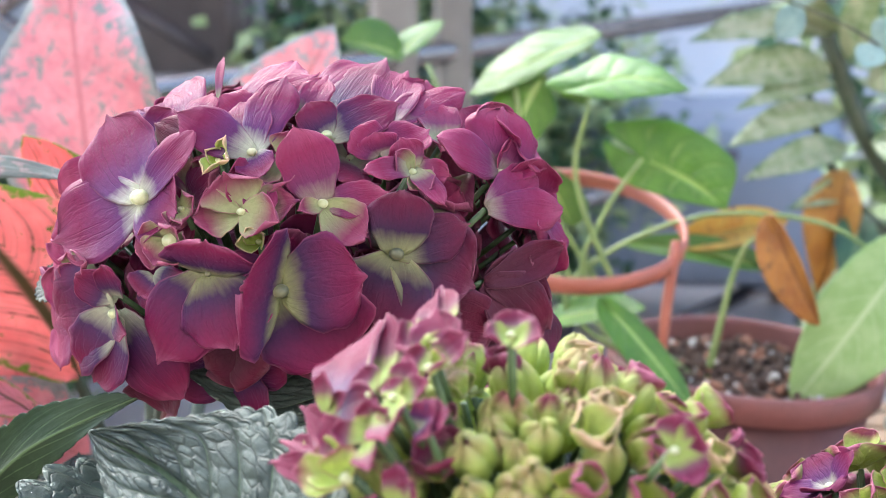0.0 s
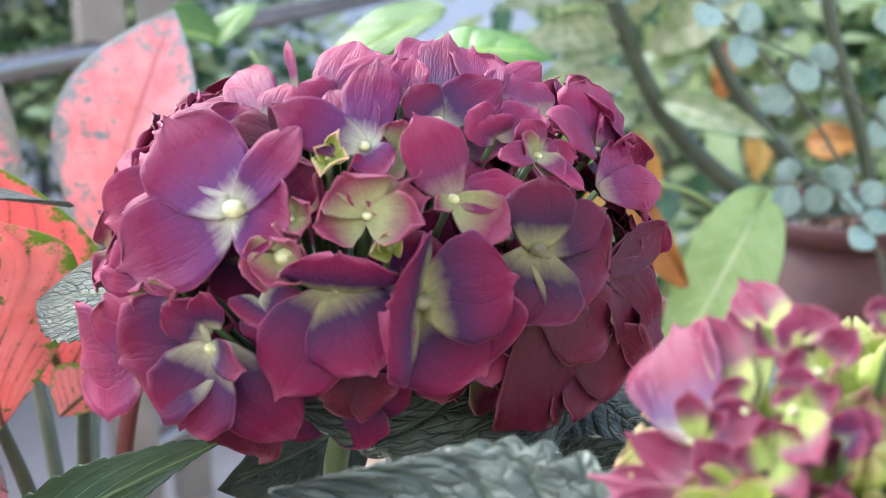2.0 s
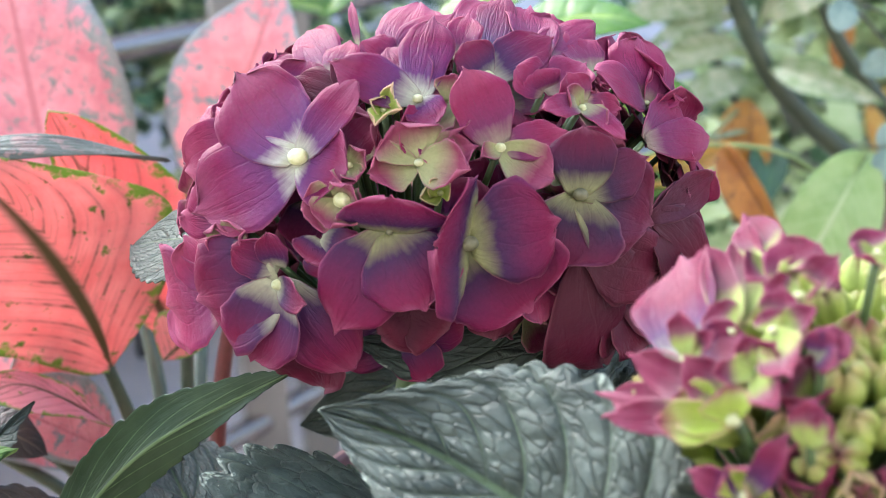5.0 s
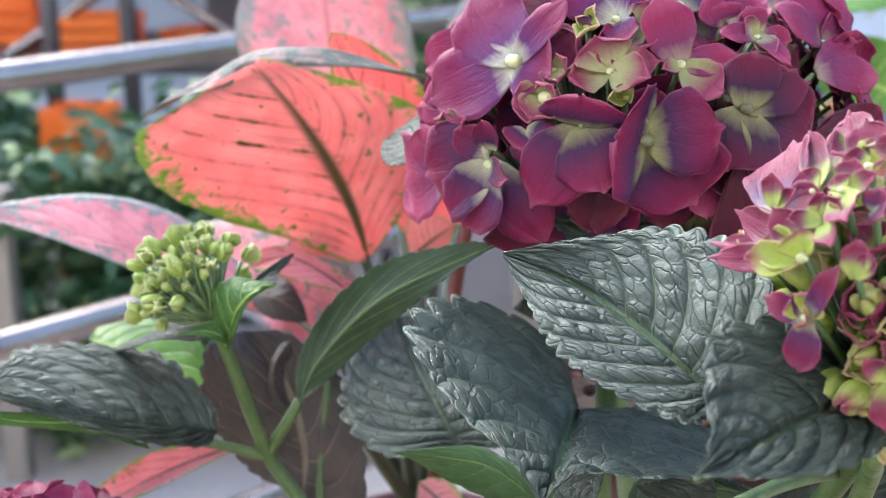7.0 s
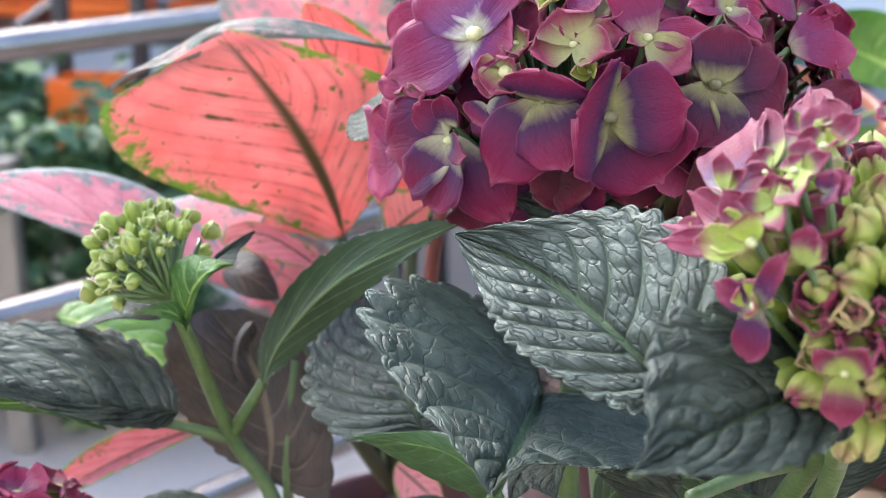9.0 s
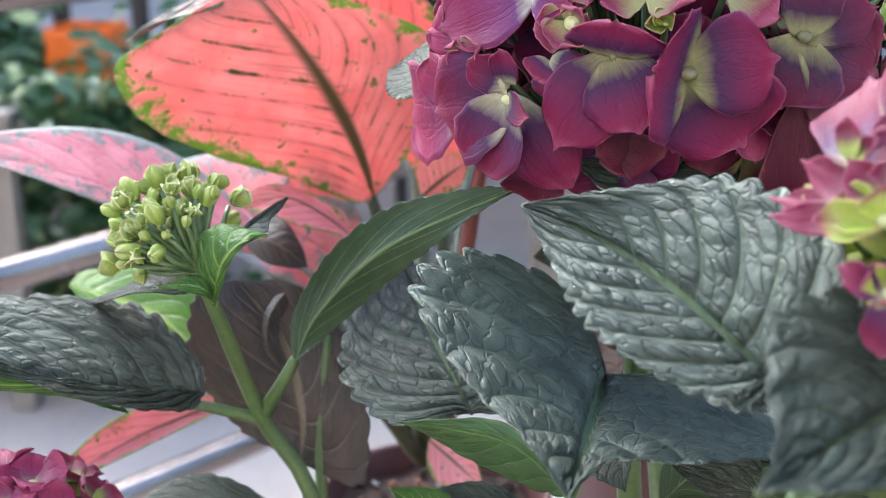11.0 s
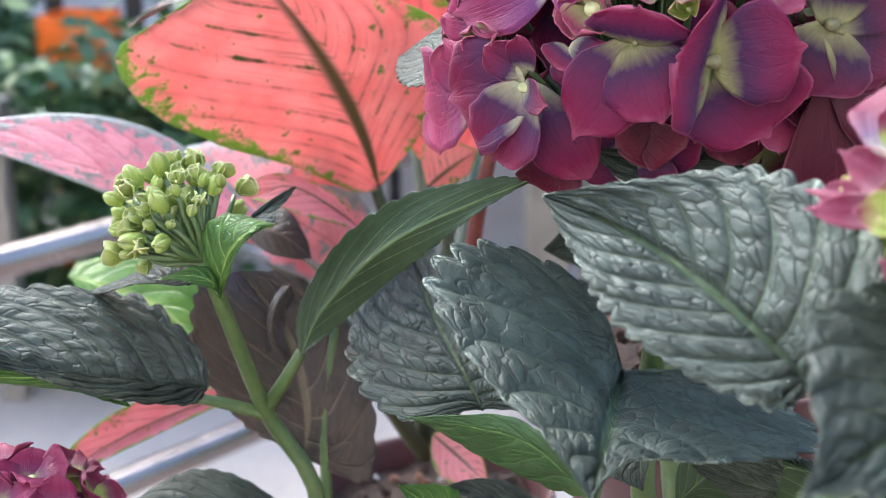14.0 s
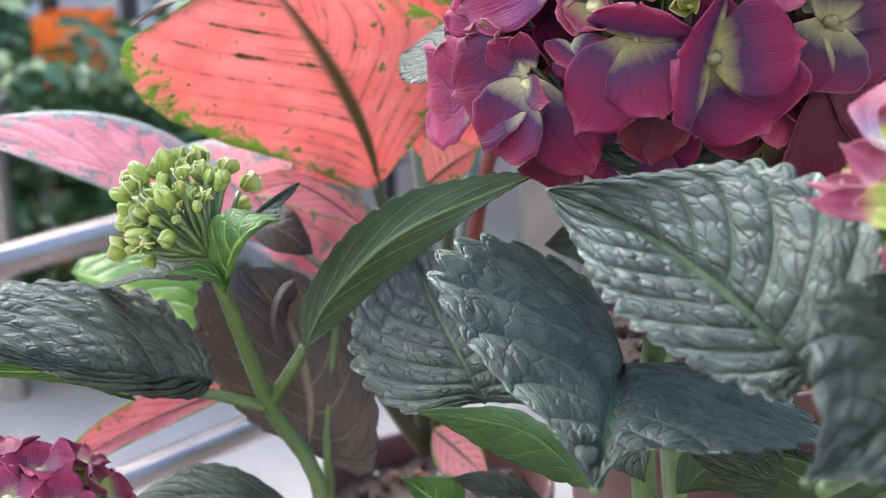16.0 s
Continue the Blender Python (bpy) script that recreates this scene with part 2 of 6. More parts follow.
YOUNG = leaf_material("young_leaf", (0.070, 0.155, 0.030), (0.044, 0.105, 0.020), (0.30, 0.45, 0.12), 0.12, through_it=0.22, gloss=0.40, quilt=0.5, spec=0.3)
BROWN = leaf_material("bronze_leaf", (0.052, 0.038, 0.031), (0.032, 0.026, 0.023), (0.15, 0.12, 0.08), 0.10, through_it=0.12, gloss=0.45, quilt=0.5)
AGL = leaf_material("salmon_leaf", (0.76, 0.325, 0.345), (0.70, 0.23, 0.25), (0.095, 0.075, 0.032), 0.16, edge=(0.20, 0.32, 0.04), mottle=0.12, tip_edge=0.5, spots=(0.13, 0.20, 0.03), through_it=0.40, spot_at=0.625, gloss=0.42, quilt=0.2, laterals=1.0, scale=45.0, ragged=0.18)
AGLTOP = leaf_material("salmon_leaf_top", (0.30, 0.17, 0.155), (0.15, 0.12, 0.105), (0.10, 0.10, 0.075), 0.08, edge=(0.075, 0.085, 0.070), mottle=0.25, spots=(0.08, 0.095, 0.075), spot_at=0.48, through_it=0.15, gloss=0.36, quilt=0.3, spec=0.4)
PINK = leaf_material("mottled_pink_leaf", (0.78, 0.34, 0.37), (0.66, 0.23, 0.26), (0.58, 0.20, 0.22), 0.07, edge=(0.30, 0.33, 0.31), mottle=0.20, spots=(0.24, 0.28, 0.26), through_it=0.32, gloss=0.30, quilt=0.45, laterals=0.6, spec=0.5, coat=0.20, spot_at=0.575)
SYN = leaf_material("arrowhead_leaf", (0.115, 0.24, 0.018), (0.075, 0.175, 0.013), (0.34, 0.46, 0.11), 0.24, through_it=0.30, gloss=0.34, quilt=0.3, laterals=0.6, scale=45.0, ragged=0.25, coat=0.12)
PALE = leaf_material("pale_arrowhead_leaf", (0.34, 0.46, 0.17), (0.25, 0.38, 0.11), (0.46, 0.55, 0.26), 0.10, through_it=0.3, gloss=0.34, quilt=0.3)
YELLOW = leaf_material("yellowed_leaf", (0.55, 0.36, 0.06), (0.46, 0.22, 0.03), (0.50, 0.40, 0.10), 0.1, spots=(0.16, 0.08, 0.03), through_it=0.35, quilt=0.4)
DEAD = leaf_material("withered_leaf", (0.50, 0.23, 0.035), (0.36, 0.14, 0.02), (0.24, 0.10, 0.03), 0.1, spots=(0.10, 0.05, 0.02), through_it=0.3, quilt=0.6)
DIEF = leaf_material("variegated_leaf", (0.52, 0.54, 0.36), (0.24, 0.32, 0.14), (0.50, 0.54, 0.36), 0.10, edge=(0.10, 0.20, 0.06), mottle=0.10, spots=(0.08, 0.17, 0.05), through_it=0.35, gloss=0.32, quilt=0.3)
BUSHLEAF = leaf_material("dark_green_leaf", (0.050, 0.105, 0.040), (0.030, 0.07, 0.028), (0.12, 0.2, 0.08), 0.08, through_it=0.2, gloss=0.36, quilt=0.3)
EUC = leaf_material("silver_leaf", (0.28, 0.39, 0.34), (0.18, 0.28, 0.24), (0.34, 0.44, 0.38), 0.06, through_it=0.2, gloss=0.5, quilt=0.2, laterals=0.2)
BUSH = plain_material("bush_leaf", (0.030, 0.075, 0.030), (0.055, 0.12, 0.045), 0.42, 20.0, through_it=0.15)
BUSHLIGHT = plain_material("light_bush_leaf", (0.26, 0.36, 0.13), (0.46, 0.52, 0.28), 0.45, 20.0, through_it=0.25)
STEM = plain_material("green_stem", (0.050, 0.092, 0.026), (0.085, 0.135, 0.045), 0.42, 60.0, bump=0.3)
PETIOLE = plain_material("light_petiole", (0.17, 0.25, 0.07), (0.25, 0.32, 0.11), 0.42, 60.0, bump=0.2)
STEMDARK = plain_material("dark_stem", (0.030, 0.048, 0.024), (0.060, 0.072, 0.038), 0.45, 60.0, bump=0.3)
BARK = plain_material("bark", (0.05, 0.055, 0.04), (0.11, 0.11, 0.08), 0.8, 60.0, bump=0.6)
REDSTEM = plain_material("red_stem", (0.10, 0.025, 0.022), (0.15, 0.04, 0.035), 0.45, 60.0)
POT = plain_material("terracotta_plastic", (0.30, 0.085, 0.050), (0.36, 0.11, 0.065), 0.42, 30.0, bump=0.12)
# the pots' maroon plastic lightened for rims, light from above put into it
RIM = plain_material("faded_maroon_plastic", (0.125, 0.038, 0.032), (0.165, 0.052, 0.044), 0.48, 30.0, bump=0.12)
POTDARK = plain_material("maroon_plastic", (0.060, 0.017, 0.017), (0.085, 0.026, 0.024), 0.58, 30.0, bump=0.12)
SOIL = plain_material("potting_soil", (0.030, 0.018, 0.012), (0.085, 0.045, 0.028), 0.9, 150.0, bump=1.0, depth=0.004)
GRIT = plain_material("perlite", (0.42, 0.40, 0.36), (0.60, 0.58, 0.54), 0.8, 150.0)
CHIP = plain_material("bark_chip", (0.16, 0.07, 0.04), (0.26, 0.12, 0.07), 0.8, 150.0)
STEEL = plain_material("brushed_steel", (0.25, 0.205, 0.185), (0.34, 0.285, 0.26), 0.22, 12.0, 1.0, 0.05)
POST = plain_material("weathered_post", (0.17, 0.15, 0.13), (0.25, 0.23, 0.20), 0.5, 10.0, 0.3)
PAVING = plain_material("wet_paving", (0.35, 0.295, 0.26), (0.47, 0.41, 0.37), 0.50, 2.2, bump=0.25, fine=60.0, depth=0.004)
TIMBER = plain_material("bench_timber", (0.16, 0.10, 0.06), (0.26, 0.17, 0.10), 0.65, 14.0, bump=0.4)
ORANGE = plain_material("orange_plastic", (0.85, 0.18, 0.015), (0.92, 0.24, 0.03), 0.45, 6.0, through_it=0.3)
REDCLOTH = plain_material("red_canvas", (0.50, 0.09, 0.06), (0.62, 0.13, 0.09), 0.75, 5.0, through_it=0.3)
BLUE = plain_material("blue_tarpaulin", (0.15, 0.175, 0.23), (0.20, 0.225, 0.28), 0.5, 5.0)
DARKMETAL = plain_material("dark_metal", (0.055, 0.05, 0.055), (0.10, 0.09, 0.09), 0.5, 8.0, 0.4)
WHITE = plain_material("white_render", (0.58, 0.55, 0.55), (0.70, 0.67, 0.66), 0.8, 2.0)
GREYWALL = plain_material("grey_render", (0.27, 0.245, 0.23), (0.38, 0.35, 0.33), 0.8, 1.5)
PANE = plain_material("window_pane", (0.03, 0.035, 0.04), (0.06, 0.065, 0.07), 0.12, 2.0)
WATER, _nt, _b, _o = begin("rain_drop")
_clear = N(_nt, "BsdfTransparent", Color=(1.0, 1.0, 1.0, 1.0))
_shine = N(_nt, "BsdfGlossy", Roughness=0.06)
_mix = N(_nt, "MixShader", Fac=N(_nt, "Fresnel", IOR=1.6).outputs[0], i1=_clear.outputs[0], i2=_shine.outputs[0])
_nt.links.new(_mix.outputs[0], _nt.nodes["Material Output"].inputs[0])


# ---- building helpers ----
WORLD = {}


def thing(name, place, label, category, group="", kind=""):
    """An Empty at the base of a thing, to parent its parts."""
    ob = new(name)
    ob.empty_display_size = 0.02
    ob.location = place
    WORLD[ob] = Matrix.Translation(place)
    return tagged(ob, label, category, group, kind)


def link_mesh(name, bm, materials):
    me = bpy.data.meshes.new(name)
    bm.to_mesh(me)
    bm.free()
    for m in materials if isinstance(materials, (list, tuple)) else [materials]:
        me.materials.append(m)
    return new(name, me)


def part(name, bm, materials, parent, label="", smooth=True):
    """One mesh, given in the world's coordinates, under a thing or a part."""
    if smooth:
        for f in bm.faces:
            f.smooth = True
    ob = link_mesh(name, bm, materials)
    if parent:
        ob.parent = parent
        ob.matrix_parent_inverse = WORLD.get(parent, Matrix.Identity(4)).inverted()
    return tagged(ob, label)


def shell(ob, thickness, offset=1):
    """Gives a blade its thickness; its underside takes the next material."""
    mod = ob.modifiers.new("thickness", "SOLIDIFY")
    mod.thickness, mod.offset, mod.material_offset, mod.material_offset_rim = thickness, -1.0, offset, 0
    return ob


def spline(points, count):
    """Points along a smooth curve through the given ones."""
    p = [Vector(q) for q in points]
    p = [2 * p[0] - p[1]] + p + [2 * p[-1] - p[-2]]
    out = []
    for k in range(count):
        s = k / (count - 1) * (len(p) - 3)
        n = min(int(s), len(p) - 4)
        t = s - n
        a, b, c, d = p[n:n + 4]
        out.append(0.5 * (2 * b + (c - a) * t + (2 * a - 5 * b + 4 * c - d) * t * t + (3 * b - a - 3 * c + d) * t ** 3))
    return out


def tube(bm, points, radii, seg=8, count=0):
    """A round rod along points, tapered, closed at its ends."""
    if count:
        pts = spline(points, count)
        radii = [radii[0] + (radii[-1] - radii[0]) * k / (count - 1) for k in range(count)]
    else:
        pts = [Vector(q) for q in points]
        radii = list(radii) if len(radii) == len(pts) else [radii[0]] * len(pts)
    rings, side = [], None
    for k, q in enumerate(pts):
        d = (pts[min(k + 1, len(pts) - 1)] - pts[max(k - 1, 0)]).normalized()
        side = (d.orthogonal() if side is None else side - d * side.dot(d)).normalized()
        other = d.cross(side)
        rings.append([bm.verts.new(q + radii[k] * (side * math.cos(a) + other * math.sin(a))) for a in (2 * math.pi * n / seg for n in range(seg))])
    for a, b in zip(rings, rings[1:]):
        for n in range(seg):
            bm.faces.new((a[n], a[(n + 1) % seg], b[(n + 1) % seg], b[n]))
    bm.faces.new(rings[0][::-1])
    bm.faces.new(rings[-1])
    return bm


def rod(name, points, radii, material, parent, label="", seg=8, count=0):
    return part(name, tube(bmesh.new(), points, radii, seg, count), material, parent, label)


def box(bm, centre, size, bevel=0.0, turn=0.0):
    m = Matrix.Translation(centre) @ Matrix.Rotation(turn, 4, "Z") @ Matrix.Diagonal((*size, 1))
    made = bmesh.ops.create_cube(bm, size=1.0, matrix=m)
    if bevel:
        edges = list({e for v in made["verts"] for e in v.link_edges})
        bmesh.ops.bevel(bm, geom=edges, offset=bevel, segments=2, affect="EDGES", profile=0.5)
    return bm


def ball(bm, centre, radii, segments=10, rings=7, matrix=None):
    m = Matrix.Translation(centre) @ (matrix or Matrix.Identity(4)) @ Matrix.Diagonal((*radii, 1))
    bmesh.ops.create_uvsphere(bm, u_segments=segments, v_segments=rings, radius=1.0, matrix=m)
    return bm


def lathe(bm, centre, profile, seg=48, tilt=None, caps=True):
    """A turned body: profile of (radius, height) from below."""
    m = Matrix.Translation(centre) @ (tilt or Matrix.Identity(4))
    rings = [[bm.verts.new(m @ Vector((r * math.cos(a), r * math.sin(a), h))) for a in (2 * math.pi * n / seg for n in range(seg))] for r, h in profile]
    for a, b in zip(rings, rings[1:]):
        for n in range(seg):
            bm.faces.new((a[n], a[(n + 1) % seg], b[(n + 1) % seg], b[n]))
    if caps:
        bm.faces.new(rings[0][::-1])
        bm.faces.new(rings[-1])
    return bm


def basis(normal):
    """Right, up and outward of a surface with this normal."""
    z = Vector(normal).normalized()
    x = Vector((0, 0, 1)).cross(z)
    x = x.normalized() if x.length > 1e-4 else Vector((1, 0, 0))
    return x, z.cross(x), z


CURL = {"dusk": 8, "violet": 9, "plum": 10, "olive": 8, "mature": 14, "pink": 14, "dark": 12, "cup": -22, "young": -22, "budgreen": -22, "half": -16, "halfgreen": -24, "rose": 6}
WILD = {"dusk": 0.35, "violet": 0.5, "plum": 0.5, "olive": 0.35}


def sepal(bm, uv, centre, axes, spec, kind, rnd, rows=16, cols=12):
    """One petal: a broad base, a cupped, twisted and ruffled blade with a nicked or pointed tip."""
    angle, length, width, lift = spec
    x, y, z = axes
    a = radians(angle)
    ahead, side = x * math.cos(a) + y * math.sin(a), y * math.cos(a) - x * math.sin(a)
    firm = kind in ("cup", "young", "budgreen", "half", "halfgreen", "rose")
    wild = WILD.get(kind, 0.8)
    curl = CURL[kind] + rnd.uniform(-12, 12) * wild
    cup = {"cup": 0.45, "young": 0.8, "halfgreen": 0.6, "half": 0.35, "rose": 0.30}.get(kind, rnd.uniform(-0.08, 0.22))
    ruffle, p1, p2, p3 = rnd.uniform(0.08, 0.20) * width * wild, rnd.uniform(0, 6.3), rnd.uniform(0, 6.3), rnd.uniform(0, 6.3)
    skew, twist = rnd.uniform(-0.12, 0.12), math.tan(radians(rnd.uniform(-16, 16) * wild))
    tip, belly = rnd.choice((-0.02, 0.03, 0.05, 0.08)), rnd.uniform(0.52, 0.64)
    rolled = (rnd.uniform(-0.3, 0.2), rnd.uniform(-0.3, 0.2)) if not firm else (0.0, 0.0)
    keel = 0.0 if firm else rnd.uniform(-0.05, 0.16) * wild
    root = min(0.34, 0.004 / width) if firm else 0.30
    r, h, grid = 0.0, 0.0, []
    for k in range(rows + 1):
        u = 1 - (1 - k / rows) ** 1.5
        th = radians(lift + curl * (1 - 2 * u))
        if k:
            r, h = r + length * (u - last) * math.cos(th), h + length * (u - last) * math.sin(th)
        last = u
        up = z * math.cos(th) - ahead * math.sin(th)
        half = width * 0.5 * (root + (1 - root) * math.sin(math.pi / 2 * u / belly) ** 0.85 if u < belly else max(0.16, (1 - ((u - belly) / (1 - belly)) ** 2.3) ** 0.55))
        line = []
        for c in range(cols + 1):
            v = 2 * c / cols - 1
            s = abs(v)
            nick = 1 + 0.05 * s ** 3 * (math.sin(8.5 * u + p3 + (2.4 if v > 0 else 0.0)) + 0.5 * math.sin(21 * u + p1))
            lift_v = cup * half * v * v + ruffle * v * v * math.sin(5.0 * u + p1 + (1.8 if v > 0 else 0.0)) * u + 0.014 * width * (math.sin(8 * v + p2) + 0.6 * math.sin(17 * v + p3) * u) * u
            lift_v += keel * half * s * (0.3 + 0.7 * u) + twist * half * v * u + rolled[v > 0] * half * s ** 4 * u
            lift_v += 0.034 * width * s ** 5 * math.sin(17 * u + p2 + 3 * v) * u
            pos = centre + ahead * (r - 0.05 * length * v * v * u + tip * length * u ** 6 * math.exp(-(v / 0.30) ** 2)) + side * (half * nick * (v + skew * u)) + z * h + up * lift_v
            line.append((bm.verts.new(pos), c / cols, u))
        grid.append(line)
    for p, q in zip(grid, grid[1:]):
        for c in range(cols):
            four = (p[c], p[c + 1], q[c + 1], q[c])
            f = bm.faces.new([w[0] for w in four])
            for loop, w in zip(f.loops, four):
                loop[uv].uv = (w[1], w[2])


COUNT = [0]


def floret(parent, centre, normal, kind, sepals, eye=0.0015):
    COUNT[0] += 1
    rnd = random.Random(COUNT[0])
    bm = bmesh.new()
    uv = bm.loops.layers.uv.new("UVMap")
    centre, axes = Vector(centre), basis(normal)
    for k, spec in enumerate(sepals):
        # each petal overlaps the one before it
        sepal(bm, uv, centre + axes[2] * 0.0004 * k, axes, spec, kind, rnd)
    n = len(bm.faces)
    if eye:
        ball(bm, centre + axes[2] * (0.0004 * len(sepals) + eye * 0.25), (eye, eye, eye * 0.8), 10, 7)
        bm.faces.ensure_lookup_table()
        for f in bm.faces[n:]:
            f.material_index = 1
    STALKS.setdefault(parent, []).append((centre - axes[2] * 0.001, axes[2]))
    return shell(part("floret", bm, [PETAL[kind], DARKEYE if kind in ("olive", "dusk", "dark") else EYE], parent), 0.00035, 0)


STALKS = {}


def bud(parent, centre, normal, size, kind, rnd, rings=9, seg=24):
    """A closed four-lobed bud, its four tips just parting."""
    COUNT[0] += 1
    bm = bmesh.new()
    uv = bm.loops.layers.uv.new("UVMap")
    centre, (x, y, z) = Vector(centre), basis(normal)
    spin, long, gape = rnd.uniform(0, 1.5), size * rnd.uniform(1.1, 1.5), rnd.uniform(0.0, 0.9)
    lean = (x * rnd.uniform(-0.3, 0.3) + y * rnd.uniform(-0.3, 0.3)) * size
    grid = []
    for k in range(rings + 1):
        u = k / rings
        r = size * 0.5 * (0.32 + 0.68 * math.sin(math.pi * min(1.0, u * 0.80 + 0.10)) ** 0.7) * (1.0 - 0.18 * u * u + gape * max(0.0, u - 0.55)) * (1 - 0.72 * u ** 9)
        line = []
        for c in range(seg + 1):
            a = 2 * math.pi * c / seg
            lobe = abs(math.cos(2 * a)) ** 0.4 * 2 - 1.3
            rr = r * (1 + 0.21 * lobe * (0.4 + u))
            hh = long * (u + (0.16 * lobe - 0.05) * u ** 3)
            pos = centre + (x * math.cos(a + spin) + y * math.sin(a + spin)) * rr + z * hh + lean * u
            line.append((bm.verts.new(pos), 0.5 + 0.42 * lobe * u, u))
        grid.append(line)
    for p, q in zip(grid, grid[1:]):
        for c in range(seg):
            four = (p[c], p[c + 1], q[c + 1], q[c])
            f = bm.faces.new([w[0] for w in four])
            for loop, w in zip(f.loops, four):
                loop[uv].uv = (w[1], w[2] * 0.9)
    bmesh.ops.remove_doubles(bm, verts=list(bm.verts), dist=1e-6)
    STALKS.setdefault(parent, []).append((centre, z))
    return part("bud", bm, [PETAL[kind]], parent)


def ring_floret(parent, centre, normal, kind, size, count, rnd, lift=25.0, eye=0.0021):
    spin = rnd.uniform(0, 90)
    sepals = [(spin + 360 / count * k + rnd.uniform(-10, 10), size * rnd.uniform(0.85, 1.15), size * rnd.uniform(0.9, 1.2), lift + rnd.uniform(-10, 10)) for k in range(count)]
    return floret(parent, centre, normal, kind, sepals, eye)


def stalks(head, foot, thick=0.0011):
    """The branched stalks that carry the florets of a head, as its own mesh."""
    bm = bmesh.new()
    foot = Vector(foot)
    for centre, normal in STALKS[head]:
        fork = foot.lerp(centre, 0.45) + normal * 0.004
        tube(bm, [foot, fork, centre], [thick * 1.5, thick], 6, 7)
    for f in bm.faces:
        f.smooth = True
    bm.to_mesh(head.data)
    bm.free()


def rain(parent, source, aim, spread, count, big, seed, down=False):
    """Drops of rain on the faces of the given meshes, as one mesh."""
    verts, faces = [], []
    for ob in source:
        n = len(verts)
        verts += [v.co.copy() for v in ob.data.vertices]
        faces += [[n + k for k in p.vertices] for p in ob.data.polygons]
    tree = BVHTree.FromPolygons(verts, faces)
    r, aim = random.Random(seed), Vector(aim)
    verts, faces = [], []
    for _ in range(count):
        d = Vector((r.gauss(0, 0.6), -1, r.gauss(0.35, 0.5))).normalized()
        if down:
            start, way = aim + Vector((r.uniform(-1, 1) * spread[0], r.uniform(-1, 1) * spread[1], 0.3)), Vector((0, 0, -1))
        else:
            start, way = aim + d * 0.25 + Vector((r.gauss(0, spread[0]), 0, r.gauss(0, spread[1]))), -d
        place, normal, _, _ = tree.ray_cast(start, way, 0.6)
        if place is None:
            continue
        normal = normal if normal.dot(way) < 0 else -normal
        s, (x, y, z), n = big * r.uniform(0.35, 1.0), basis(normal), len(verts)
        wide = r.uniform(0.75, 1.25)
        for k in range(4):
            e = 0.5 * math.pi * k / 4
            verts += [place + (x * math.cos(q) + y * math.sin(q) * wide) * (s * math.cos(e)) + z * (s * 0.5 * math.sin(e) - 0.0001) for q in (math.pi * m / 5 for m in range(10))]
        verts.append(place + z * s * 0.5)
        for k in range(3):
            faces += [(n + k * 10 + m, n + k * 10 + (m + 1) % 10, n + k * 10 + 10 + (m + 1) % 10, n + k * 10 + 10 + m) for m in range(10)]
        faces += [(n + 30 + m, n + 30 + (m + 1) % 10, n + 40) for m in range(10)]
    me = bpy.data.meshes.new("rain_water")
    me.from_pydata(verts, [], faces)
    bm = bmesh.new()
    bm.from_mesh(me)
    bpy.data.meshes.remove(me)
    return tagged(part("rain_water", bm, WATER, parent, "clear rain drops"), kind="stuff")


def outline(shape, u):
    if shape == "broad":
        return max(0.03, math.sin(math.pi * u ** 0.80) ** 0.62) if u < 1 else 0.01
    if shape == "spade":
        return float(np.interp(u, (0, 0.04, 0.26, 0.45, 0.62, 0.74, 0.88, 0.95, 0.985, 1.0), (0.03, 0.15, 0.45, 0.80, 1.0, 1.05, 1.0, 0.92, 0.78, 0.30)))
    if shape == "slant":
        return float(np.interp(u, (0, 0.1, 0.2, 0.35, 0.5, 0.58, 0.64, 0.75, 1.0), (0.04, 0.3, 0.52, 0.8, 0.97, 1.0, 0.93, 0.68, 0.06)))
    if shape == "round":
        return max(0.04, math.sin(math.pi * u) ** 0.55) if 0 < u < 1 else 0.04
    return max(0.03, math.sin(math.pi * u ** 0.92) ** 0.85 * (1 - 0.15 * u ** 4)) if u < 1 else 0.008


